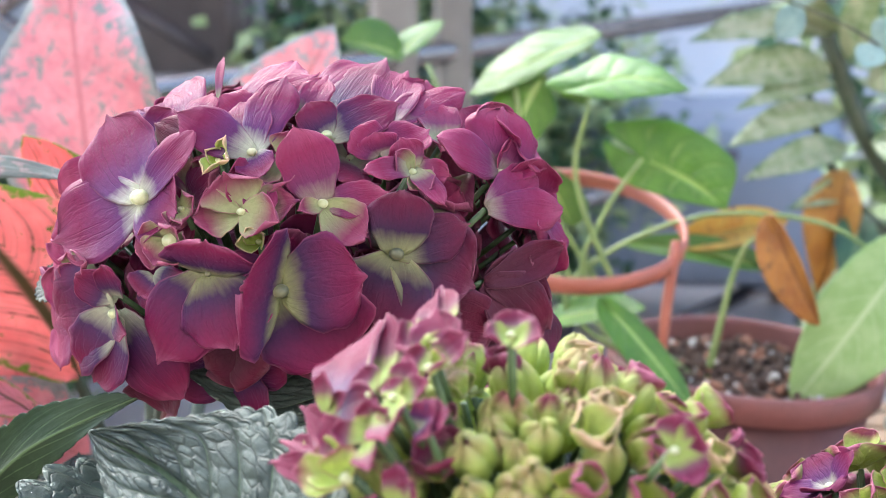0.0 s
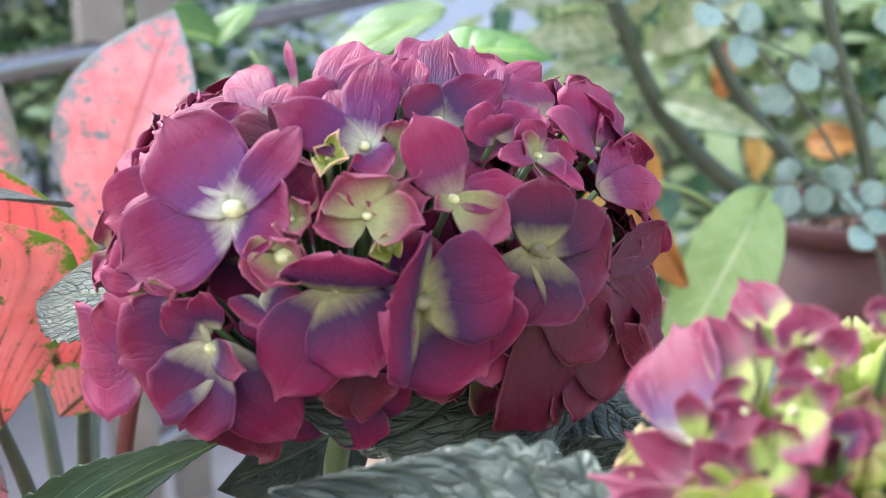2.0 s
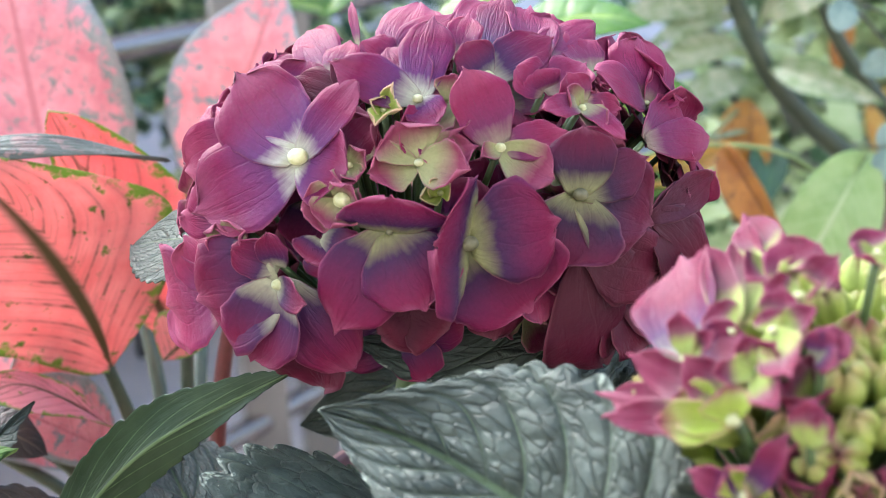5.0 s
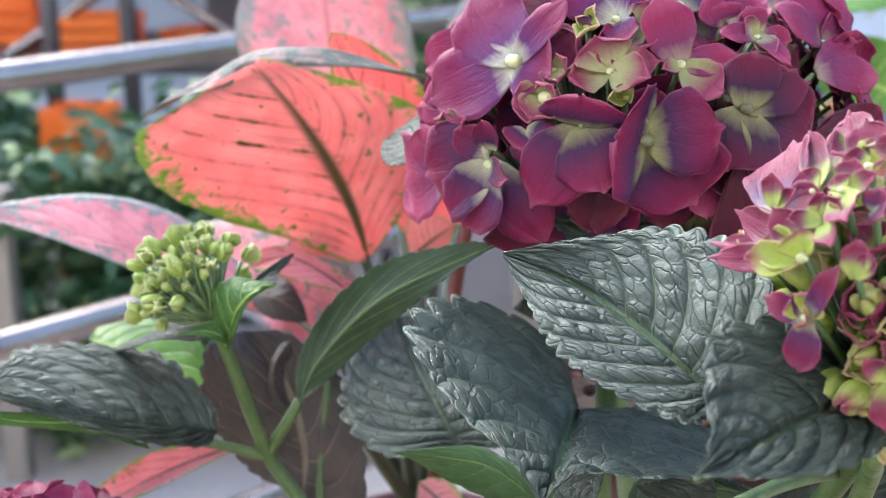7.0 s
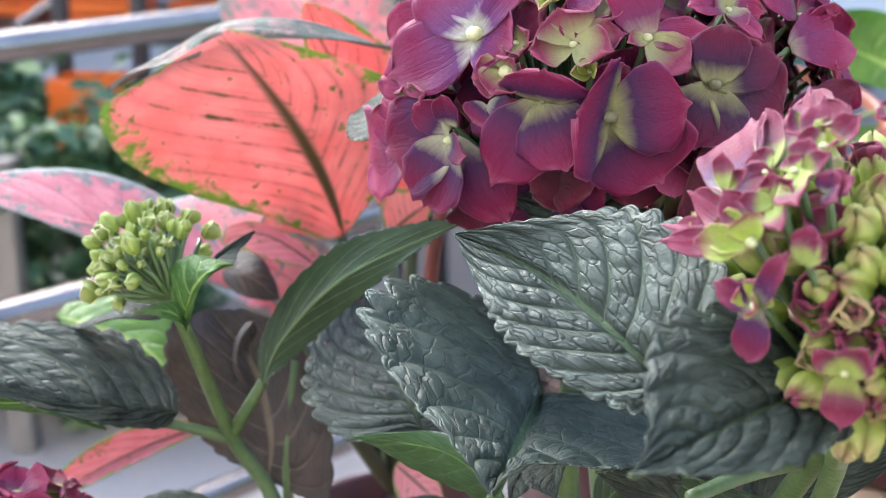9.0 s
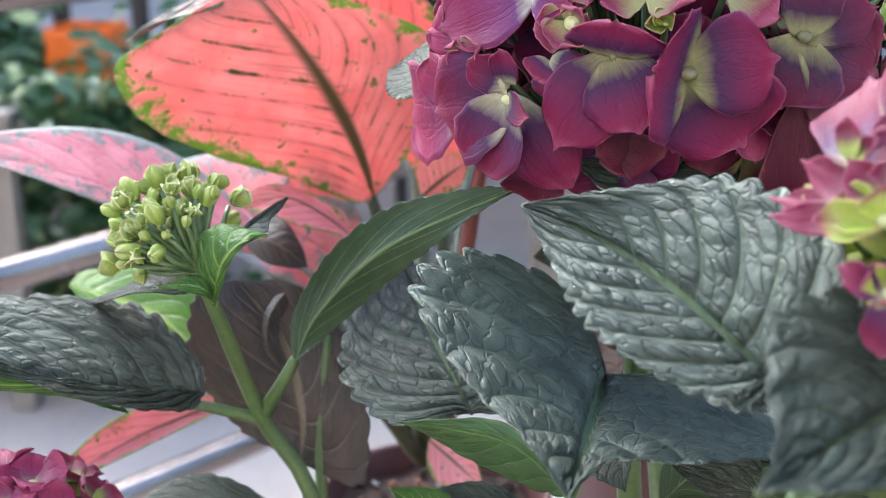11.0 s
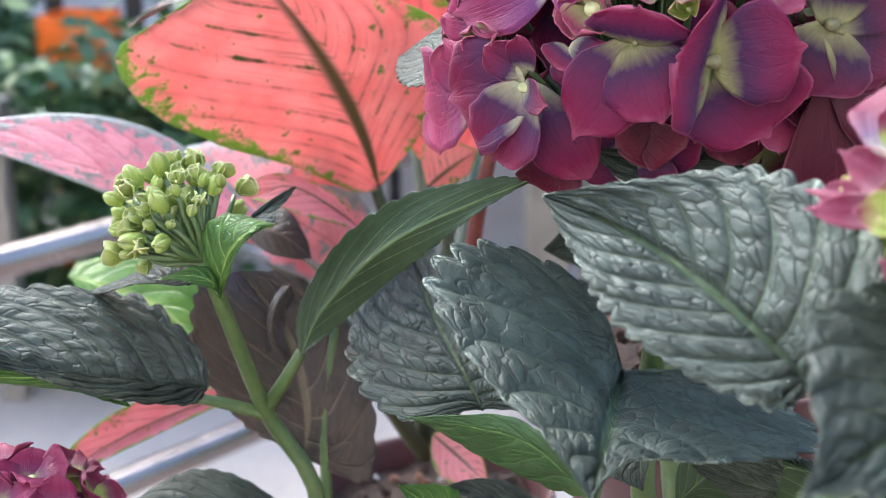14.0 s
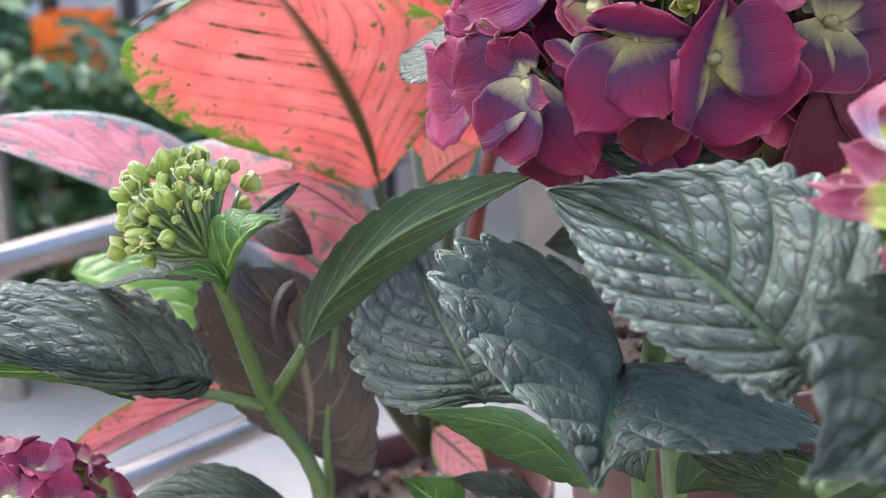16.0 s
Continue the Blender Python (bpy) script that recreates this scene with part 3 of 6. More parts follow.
def leaf(parent, material, base, tip, normal, halves, folds=(0.1, 0.1), arch=0.06, teeth=0, quilt=0.0004, lip=0.0, wave=0.0, bend=0.0, curve=(0, 0, 0), shape="ovate", laterals=6.5, cordate=0.0, lean=0.26, name="leaf", label="", thick=0.0005):
    """A leaf blade from its base to its tip: folded along its midrib, arched, toothed, quilted between the veins."""
    base, tip = Vector(base), Vector(tip)
    length = (tip - base).length
    ahead = (tip - base).normalized()
    z = Vector(normal)
    z = (z - ahead * z.dot(ahead)).normalized()
    x = ahead.cross(z)
    width = sum(halves)
    shapes = shape if isinstance(shape, tuple) else (shape, shape)
    rows = 130 if quilt > 0.0009 else max(60 if shapes[0] == "spade" else 30, teeth * 5)
    cols = 84 if quilt > 0.0009 else 24
    rnd = random.Random(int(length * 1e6))
    p1, p2 = rnd.uniform(0, 6.3), rnd.uniform(0, 6.3)
    bm = bmesh.new()
    uv, uv2 = bm.loops.layers.uv.new("UVMap"), bm.loops.layers.uv.new("vein")
    grid = []
    for k in range(rows + 1):
        u = k / rows
        line = []
        for c in range(cols + 1):
            v = 2 * c / cols - 1
            s = abs(v)
            half = halves[v > 0] * outline(shapes[v > 0], u)
            tooth = 1 + (0.10 * abs(math.sin(math.pi * (teeth * u + 0.3 * s))) ** 0.7 * s ** 5 if teeth else 0.0)
            lat = half * v * tooth
            along = u * length
            along -= cordate * length * s ** 1.2 * (1 - u) ** 2
            phase = laterals * (u * 1.15 - lean * s - 0.16 * s * s - 0.02) + (0.5 if v < 0 else 0.0)
            h = folds[v > 0] * abs(lat) + arch * length * 4 * u * (1 - u)
            ease = min(1.0, s * 5) * min(1.0, (1.02 - s) * 5) * min(1.0, (1 - u) * 8)
            fa = 2 * (phase - math.floor(phase)) - 1
            w = s * 5.5 + 0.5 * math.floor(phase) + 0.6 * math.sin(13 * u + p1)
            fb = 2 * (w - math.floor(w)) - 1
            h += quilt * ease * (1 - abs(fa) ** 3.5) * (0.62 + 0.38 * (1 - abs(fb) ** 4))
            h -= 1.2 * quilt * math.exp(-(v / 0.06) ** 2)
            h += 0.018 * width * s * s * math.sin(7 * u + p1 + (2.1 if v > 0 else 0.0)) + wave * s * math.sin(11 * u + p2 + 3 * v)
            h += 0.012 * length * math.sin(3.3 * u + p2) * (0.4 + s)
            if lip and u > 1 - lip:
                q = (u - 1 + lip) / lip
                along -= length * lip * 0.75 * q * q
                h += length * lip * 1.6 * q * q
            line.append((bm.verts.new(base + ahead * along + x * (lat + bend * length * 4 * u * (1 - u)) + z * h + Vector(curve) * (4 * u * (1 - u)) ** 0.8), v * 0.5 + 0.5, u, phase, s))
        grid.append(line)
    for p, q in zip(grid, grid[1:]):
        for c in range(cols):
            four = (p[c], p[c + 1], q[c + 1], q[c])
            f = bm.faces.new([w[0] for w in four])
            for loop, w in zip(f.loops, four):
                loop[uv].uv, loop[uv2].uv = (w[1], w[2]), (w[3], w[4])
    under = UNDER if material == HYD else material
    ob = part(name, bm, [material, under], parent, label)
    # the blade's faces look along the normal; the shell lies under them
    return shell(ob, thick, 1)


def blade(parent, material, rib, edge_a, edge_b, teeth=12, laterals=6, quilt=0.001, puff=0.04, lean=0.26, cells=5.2, flip=False, name="leaf", label="", thick=0.0005):
    """A large leaf between its midrib and its two margins: toothed, with sunk veins and puffed cells between them."""
    fine = quilt > 0.0009
    rows, half = (170, 56) if fine else (84, 24)
    mid = np.array(spline(rib, rows + 1))
    u = np.linspace(0, 1, rows + 1)[:, None]
    s = np.linspace(0, 1, half + 1)[None, :]
    length = float(np.linalg.norm(np.diff(mid, axis=0), axis=1).sum())
    rnd = random.Random(int(length * 1e6))
    p1, p2 = rnd.uniform(0, 6.3), rnd.uniform(0, 6.3)
    sheets, heights, phases = [], [], []
    for k, edge in enumerate((edge_a, edge_b)):
        margin = np.array(spline([rib[0], *edge, rib[-1]], rows + 1))
        saw = (teeth * u + 0.25 * s + 0.3 * k) % 1.0
        uneven = 1.0 + 0.35 * np.sin(17 * u + p1 + k)
        tooth = (0.125 * uneven * saw ** 0.6 * (1 - saw ** 5) - 0.05) * s ** 5
        sheets.append(mid[:, None, :] + (margin - mid)[:, None, :] * (s * (1 + tooth))[:, :, None])
        phase = laterals * (u * 1.12 - lean * s - 0.12 * s * s - 0.02) + 0.45 * k + 0.05 * np.sin(7 * s + 5 * u + p2)
        n = np.floor(phase)
        fa = 2 * (phase - n) - 1
        jump = np.abs(np.sin(n * 12.9898 + 78.233 * k + p1)) * 3.7
        w = s * cells + jump + 0.30 * np.sin(11 * u + p2 + 2 * k) + 0.22 * fa
        fb = 2 * (w - np.floor(w)) - 1
        deep = 0.75 + 0.35 * np.sin(np.floor(w) * 5.1 + n * 3.3 + p2)
        ease = np.clip(s * 7, 0, 1) * np.clip((1.04 - s) * 6, 0, 1) * np.clip((1 - u) * 6, 0, 1) * np.clip(u * 8, 0, 1)
        h = quilt * ease * (1 - np.abs(fa) ** 2.2) * (0.55 + 0.45 * (1 - np.abs(fb) ** 2.5)) * deep
        h = h - 0.9 * quilt * np.exp(-(s / 0.045) ** 2) + puff * length * 0.5 * s * (1 - s) * np.sin(math.pi * u)
        h = h + 0.010 * length * s ** 3 * np.sin(9 * u + p1 + 2.1 * k)
        heights.append(h)
        phases.append(phase)
    grid = np.concatenate([sheets[0][:, :0:-1], sheets[1]], axis=1)
    high = np.concatenate([heights[0][:, :0:-1], heights[1]], axis=1)
    side = np.concatenate([np.broadcast_to(s, heights[0].shape)[:, :0:-1], np.broadcast_to(s, heights[1].shape)], axis=1)
    phase = np.concatenate([phases[0][:, :0:-1], phases[1]], axis=1)
    cols = grid.shape[1]
    normal = np.cross(np.gradient(grid, axis=0), np.gradient(grid, axis=1))
    normal /= np.linalg.norm(normal, axis=2, keepdims=True) + 1e-9
    facing = float((normal.mean(axis=(0, 1)) * np.array((0.0, -0.6, 0.8))).sum()) * (-1 if flip else 1)
    normal *= 1 if facing > 0 else -1
    grid = grid + normal * high[:, :, None]
    order = (0, 1, 2, 3) if facing > 0 else (3, 2, 1, 0)
    faces = []
    for r in range(rows):
        for c in range(cols - 1):
            q = (r * cols + c, (r + 1) * cols + c, (r + 1) * cols + c + 1, r * cols + c + 1)
            faces.append([q[o] for o in order])
    me = bpy.data.meshes.new(name)
    me.from_pydata(grid.reshape(-1, 3).tolist(), [], faces)
    corner = np.array(faces).reshape(-1)
    across = np.broadcast_to(np.linspace(0, 1, cols)[None, :], (rows + 1, cols)).reshape(-1)[corner]
    along = np.broadcast_to(u, (rows + 1, cols)).reshape(-1)[corner]
    for layer, (p, q) in (("UVMap", (across, along)), ("vein", (phase.reshape(-1)[corner], side.reshape(-1)[corner]))):
        me.uv_layers.new(name=layer).data.foreach_set("uv", np.stack([p, q], axis=1).astype(np.float32).reshape(-1))
    me.polygons.foreach_set("use_smooth", [True] * len(faces))
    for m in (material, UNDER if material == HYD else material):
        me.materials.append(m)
    ob = new(name, me)
    ob.parent = parent
    ob.matrix_parent_inverse = WORLD[parent].inverted()
    return shell(tagged(ob, label), thick, 1)


# ---- setting: paving, railing, stands ----
bm = bmesh.new()
bmesh.ops.create_grid(bm, x_segments=40, y_segments=40, size=60.0)
part("ground", bm, PAVING, None)
tagged(bpy.data.objects["ground"], "wet grey paving that runs out to the street", "ground", kind="structure")

RAIL_A, RAIL_D = Vector((-0.66, 1.20, 0.0)), Vector((0.70, 1.0, 0.0)).normalized()


def along_rail(s, z):
    p = RAIL_A + RAIL_D * s
    return (p.x, p.y, z)


railing = thing("railing", along_rail(0.7, 0.0), "stainless steel tube railing with flat grey posts", "railing", kind="structure")
for z in (0.822, 0.490, 0.140):
    rod("rail", [along_rail(s, z) for s in (-3.0, -1.0, 0.0, 1.0, 2.0, 4.6)], [0.020], STEEL, railing, seg=20)
for s, wide in ((-1.55, 0.06), (0.886, 0.075), (1.043, 0.062), (3.70, 0.075), (3.80, 0.062)):
    bm = box(bmesh.new(), along_rail(s, 0.575), (wide, 0.04, 1.15), 0.004, math.atan2(RAIL_D.y, RAIL_D.x) - 0.6)
    part("post", bm, POST, railing, "flat weathered grey post", False)


def bench(place, size, label):
    x, y, top = place
    ob = thing("plant_bench", (x, y, 0.0), label, "bench")
    n = int(size[1] / 0.075)
    for k in range(n):
        bm = box(bmesh.new(), (x, y - size[1] / 2 + (k + 0.5) * size[1] / n, top - 0.011), (size[0], size[1] / n - 0.008, 0.022), 0.003)
        part("slat", bm, TIMBER, ob, "", False)
    for sx in (-1, 1):
        part("rail", box(bmesh.new(), (x + sx * (size[0] / 2 - 0.05), y, top - 0.042), (0.04, size[1] - 0.02, 0.04), 0.003), TIMBER, ob, "", False)
        for sy in (-1, 1):
            part("leg", box(bmesh.new(), (x + sx * (size[0] / 2 - 0.05), y + sy * (size[1] / 2 - 0.03), (top - 0.062) / 2), (0.04, 0.04, top - 0.062), 0.003), TIMBER, ob, "", False)
    return ob


bench((0.0, 0.0, 0.560), (0.80, 0.58), "low slatted timber bench under the hydrangea")
bench((0.42, 0.66, 0.585), (0.70, 0.55), "low slatted timber bench under the arrowhead plant")


# ---- pots ----
def pot(place, radius, height, label, material, tilt=None, soil_depth=0.018, grit=140, seed=1, rim=None):
    ob = thing("plant_pot", place, label, "pot")
    r = radius
    prof = [(r * 0.70, 0.0), (r * 0.72, 0.003), (r * 0.92, height - 0.022), (r * 0.99, height - 0.020), (r * 1.0, height - 0.002), (r * 0.985, height), (r * 0.95, height), (r * 0.935, height - 0.003), (r * 0.90, height - 0.03)]
    part("pot_body", lathe(bmesh.new(), place, prof[:3] + [(r * 0.90, height - 0.022)], 64, tilt), material, ob)
    part("pot_rim", lathe(bmesh.new(), place, [(r * 0.90, height - 0.022)] + prof[3:], 64, tilt, False), rim or POT, ob, "rounded rim")
    rnd = random.Random(seed)
    m = Matrix.Translation(place) @ (tilt or Matrix.Identity(4))
    bm = bmesh.new()
    bmesh.ops.create_circle(bm, cap_ends=True, cap_tris=False, segments=56, radius=r * 0.915, matrix=m @ Matrix.Translation((0, 0, height - soil_depth)))
    bmesh.ops.inset_region(bm, faces=list(bm.faces), thickness=r * 0.1)
    bmesh.ops.triangulate(bm, faces=list(bm.faces))
    bmesh.ops.subdivide_edges(bm, edges=list(bm.edges), cuts=4, use_grid_fill=True)
    for v in bm.verts:
        v.co.z += 0.007 * (noise.noise(v.co * 55) + 0.6 * noise.noise(v.co * 170))
    part("soil", bm, SOIL, ob, "dark loose potting soil")
    for name, mat_, n, lo, hi, lab in (("grit", GRIT, grit, 0.0012, 0.0032, "white perlite grains"), ("bark_chip", CHIP, grit, 0.002, 0.006, "brown bark chips"), ("soil_crumb", SOIL, grit * 3, 0.002, 0.006, "dark soil crumbs")):
        bm = bmesh.new()
        for _ in range(n):
            a, d = rnd.uniform(0, 6.28), r * 0.86 * math.sqrt(rnd.random())
            q = m @ Vector((d * math.cos(a), d * math.sin(a), height - soil_depth + rnd.uniform(0.0, 0.006)))
            s = rnd.uniform(lo, hi)
            turn = Euler((rnd.uniform(0, 6), rnd.uniform(0, 6), 0)).to_matrix().to_4x4()
            bmesh.ops.create_icosphere(bm, subdivisions=1, radius=1.0, matrix=Matrix.Translation(q) @ turn @ Matrix.Diagonal((s, s * rnd.uniform(0.6, 1), s * rnd.uniform(0.4, 0.9), 1)))
        tagged(part(name, bm, mat_, ob, lab, False), kind="stuff")
    return ob


pot((-0.150, 0.015, 0.560), 0.075, 0.100, "terracotta-coloured plastic pot of the budding hydrangea", POT, seed=5, grit=6, rim=RIM)
TILT = Matrix.Rotation(radians(4), 4, "Y")
pot((0.030, -0.030, 0.560), 0.080, 0.130, "terracotta-coloured plastic pot of the hydrangea", POT, seed=2, grit=60)
pot((0.036, 0.112, 0.560), 0.084, 0.246, "red-brown plastic nursery pot standing behind the hydrangea", POTDARK, seed=6, grit=20, rim=POTDARK)
pot((-0.120, 0.235, 0.560), 0.070, 0.095, "red-brown plastic pot of the red-leaved plant", POTDARK, seed=3, grit=10, rim=POTDARK)
pot((0.235, 0.515, 0.588), 0.102, 0.176, "maroon plastic pot with soil, bark and perlite", POTDARK, TILT, seed=4, rim=RIM)

pot((0.600, 0.840, 0.585), 0.105, 0.172, "maroon plastic pot of the dumb cane", POTDARK, seed=8, rim=POTDARK)

# ---- hydrangea ----
plant = thing("hydrangea", (0.030, -0.030, 0.672), "potted hydrangea with purple-magenta mophead and dark quilted leaves", "plant")


left = thing("hydrangea", (-0.150, 0.015, 0.642), "potted hydrangea with a green bud cluster and dark leaves", "plant")


def head_part(label, owner=None):
    ob = new("flower_head", bpy.data.meshes.new("flower_head"))
    ob.data.materials.append(STEM)
    ob.parent = owner or plant
    ob.matrix_parent_inverse = WORLD[ob.parent].inverted()
    return tagged(ob, label)


def main_head():
    head = head_part("full mophead of magenta and violet florets, wet with rain")
    floret(head, (-0.0394, -0.0612, 0.9970), (-0.3102, -0.8521, 0.4215), 'violet', [(-16, 0.0193, 0.0265, 15), (51, 0.0313, 0.0147, 12), (-155, 0.0397, 0.0333, -9), (131, 0.0384, 0.0324, -10)], 0.0034)
    floret(head, (-0.0012, -0.0603, 1.0126), (-0.0724, -0.8281, 0.5558), 'violet', [(112, 0.0249, 0.0206, -15), (-61, 0.0128, 0.0138, 23), (79, 0.0326, 0.0173, -10), (156, 0.0290, 0.0165, 13)], 0.0018)
    floret(head, (-0.0029, -0.0732, 0.9952), (-0.0812, -0.9191, 0.3855), 'cup', [(-169, 0.0166, 0.0173, 13), (116, 0.0146, 0.0227, 16), (14, 0.0187, 0.0135, -7), (-16, 0.0192, 0.0162, 31)], 0.0015)
    floret(head, (0.0231, -0.0669, 0.9969), (0.0785, -0.9033, 0.4219), 'mature', [(115, 0.0210, 0.0181, -7), (8, 0.0221, 0.0130, 6), (111, 0.0271, 0.0207, 15)], 0.0020)
    floret(head, (0.0230, -0.0678, 0.9971), (0.0759, -0.9044, 0.4198), 'cup', [(-38, 0.0202, 0.0173, 13), (-154, 0.0109, 0.0067, 38)], 0.0000)
    floret(head, (0.0514, -0.0522, 1.0058), (0.2694, -0.8031, 0.5315), 'pink', [(-18, 0.0138, 0.0098, 19), (-170, 0.0221, 0.0086, 30), (108, 0.0118, 0.0135, 26), (-65, 0.0194, 0.0090, 26)], 0.0000)
    floret(head, (0.0519, -0.0536, 1.0053), (0.2690, -0.8100, 0.5211), 'cup', [(-61, 0.0121, 0.0110, 33), (143, 0.0110, 0.0102, 37), (28, 0.0082, 0.0102, 10)], 0.0015)
    floret(head, (0.0803, -0.0204, 0.9994), (0.5885, -0.5754, 0.5680), 'mature', [(-1, 0.0159, 0.0120, 17), (155, 0.0343, 0.0177, 16), (65, 0.0258, 0.0300, 11)], 0.0012)
    floret(head, (0.0768, -0.0368, 0.9897), (0.5311, -0.7339, 0.4234), 'mature', [(21, 0.0310, 0.0172, -9), (-7, 0.0332, 0.0155, -1)], 0.0000)
    floret(head, (0.0475, -0.0686, 0.9806), (0.2368, -0.9339, 0.2680), 'dusk', [(-25, 0.0296, 0.0350, -11), (-109, 0.0235, 0.0340, -6), (20, 0.0262, 0.0168, 3), (84, 0.0222, 0.0224, 15)], 0.0026)
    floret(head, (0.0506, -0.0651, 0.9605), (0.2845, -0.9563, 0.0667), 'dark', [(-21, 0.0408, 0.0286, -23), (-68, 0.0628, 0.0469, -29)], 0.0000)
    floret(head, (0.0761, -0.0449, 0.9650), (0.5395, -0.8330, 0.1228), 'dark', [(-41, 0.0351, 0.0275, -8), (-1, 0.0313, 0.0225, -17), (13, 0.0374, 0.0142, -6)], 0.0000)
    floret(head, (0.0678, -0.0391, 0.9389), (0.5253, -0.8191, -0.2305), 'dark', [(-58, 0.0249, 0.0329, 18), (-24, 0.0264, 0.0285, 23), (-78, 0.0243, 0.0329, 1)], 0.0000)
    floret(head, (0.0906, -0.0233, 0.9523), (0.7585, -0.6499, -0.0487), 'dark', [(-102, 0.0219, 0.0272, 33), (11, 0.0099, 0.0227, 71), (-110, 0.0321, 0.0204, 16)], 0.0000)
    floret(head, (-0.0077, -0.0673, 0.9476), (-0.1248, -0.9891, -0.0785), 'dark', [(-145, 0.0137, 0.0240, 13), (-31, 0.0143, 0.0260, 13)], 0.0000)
    floret(head, (0.0864, -0.0116, 0.9909), (0.7097, -0.4964, 0.4999), 'mature', [(58, 0.0163, 0.0250, 62), (-79, 0.0170, 0.0227, 35), (85, 0.0211, 0.0272, 23)], 0.0000)
    floret(head, (0.0752, -0.0059, 1.0065), (0.5814, -0.4206, 0.6964), 'mature', [(86, 0.0169, 0.0249, 44), (-31, 0.0130, 0.0227, 70), (100, 0.0170, 0.0204, 6)], 0.0000)
    floret(head, (0.0489, -0.0130, 1.0160), (0.3406, -0.4911, 0.8018), 'mature', [(55, 0.0204, 0.0242, 14), (9, 0.0194, 0.0198, 6)], 0.0000)
    floret(head, (0.0893, -0.0180, 0.9671), (0.7877, -0.5927, 0.1680), 'mature', [(35, 0.0179, 0.0168, 66)], 0.0000)
    floret(head, (-0.0133, -0.0787, 0.9756), (-0.1424, -0.9679, 0.2073), 'olive', [(-109, 0.0310, 0.0211, -13), (-121, 0.0354, 0.0278, -7), (-68, 0.0263, 0.0322, 3), (82, 0.0139, 0.0338, 40)], 0.0012)
    floret(head, (0.0108, -0.0806, 0.9707), (-0.0008, -0.9866, 0.1629), 'olive', [(-52, 0.0309, 0.0415, -13), (167, 0.0156, 0.0454, 47), (11, 0.0283, 0.0332, 4)], 0.0030)
    floret(head, (-0.0486, -0.0676, 0.9585), (-0.3764, -0.9252, 0.0482), 'plum', [(-56, 0.0383, 0.0247, -12), (-166, 0.0356, 0.0405, -14), (-116, 0.0303, 0.0296, -7), (-11, 0.0192, 0.0118, 42)], 0.0022)
    floret(head, (-0.0482, -0.0660, 0.9635), (-0.3798, -0.9198, 0.0986), 'plum', [(93, 0.0150, 0.0111, 36), (152, 0.0168, 0.0138, 24)], 0.0000)
    floret(head, (-0.0690, -0.0456, 0.9522), (-0.5918, -0.8055, -0.0301), 'mature', [(-158, 0.0429, 0.0394, -19), (130, 0.0204, 0.0207, -3)], 0.0000)
    floret(head, (-0.0422, -0.0552, 0.9323), (-0.3800, -0.8898, -0.2526), 'dark', [(-81, 0.0170, 0.0268, -6)], 0.0000)
    floret(head, (-0.0543, -0.0455, 0.9976), (-0.4463, -0.7627, 0.4681), 'mature', [(-166, 0.0286, 0.0273, -7), (143, 0.0244, 0.0223, -10)], 0.0000)
    floret(head, (-0.0652, -0.0492, 0.9782), (-0.5299, -0.8070, 0.2606), 'mature', [(-176, 0.0170, 0.0174, -1), (143, 0.0140, 0.0134, 14)], 0.0000)
    floret(head, (-0.0654, -0.0549, 0.9699), (-0.5115, -0.8429, 0.1672), 'cup', [(87, 0.0095, 0.0121, 44), (22, 0.0162, 0.0121, 30), (156, 0.0069, 0.0072, 62)], 0.0000)
    floret(head, (-0.0394, -0.0401, 1.0105), (-0.3449, -0.7130, 0.6104), 'violet', [(136, 0.0295, 0.0224, -15), (163, 0.0317, 0.0204, -12), (87, 0.0162, 0.0188, 1)], 0.0000)
    floret(head, (-0.0268, -0.0402, 1.0185), (-0.2472, -0.6993, 0.6708), 'mature', [(123, 0.0306, 0.0167, -14), (139, 0.0236, 0.0134, -12), (75, 0.0146, 0.0143, -2)], 0.0000)
    floret(head, (-0.0236, -0.0498, 1.0146), (-0.2169, -0.7661, 0.6050), 'dark', [(160, 0.0181, 0.0128, 1), (64, 0.0125, 0.0180, -4)], 0.0000)
    floret(head, (-0.0070, -0.0372, 1.0211), (-0.1181, -0.6831, 0.7207), 'mature', [(79, 0.0369, 0.0226, -15), (149, 0.0130, 0.0165, 20), (52, 0.0305, 0.0144, -9)], 0.0000)
    floret(head, (-0.0179, -0.0350, 1.0268), (-0.1846, -0.6458, 0.7408), 'pink', [(104, 0.0201, 0.0033, 3)], 0.0000)
    floret(head, (0.0224, -0.0492, 1.0166), (0.0778, -0.7684, 0.6352), 'plum', [(29, 0.0276, 0.0174, 0), (119, 0.0138, 0.0154, 19), (68, 0.0605, 0.0195, -28)], 0.0022)
    floret(head, (0.0390, -0.0322, 1.0175), (0.2161, -0.6585, 0.7209), 'mature', [(63, 0.0398, 0.0190, -17), (30, 0.0430, 0.0156, -10), (36, 0.0317, 0.0127, -14)], 0.0000)
    floret(head, (0.0601, -0.0260, 1.0106), (0.3987, -0.6165, 0.6789), 'pink', [(83, 0.0204, 0.0169, 1), (-129, 0.0144, 0.0143, 41)], 0.0000)
    floret(head, (0.0404, -0.0496, 1.0111), (0.1995, -0.7824, 0.5900), 'mature', [(141, 0.0128, 0.0151, 23), (103, 0.0076, 0.0143, 35), (27, 0.0204, 0.0147, -4)], 0.0000)
    floret(head, (0.0140, -0.0393, 1.0219), (0.0265, -0.6971, 0.7165), 'mature', [(86, 0.0177, 0.0152, -1), (71, 0.0182, 0.0124, 4), (65, 0.0511, 0.0185, -26)], 0.0000)
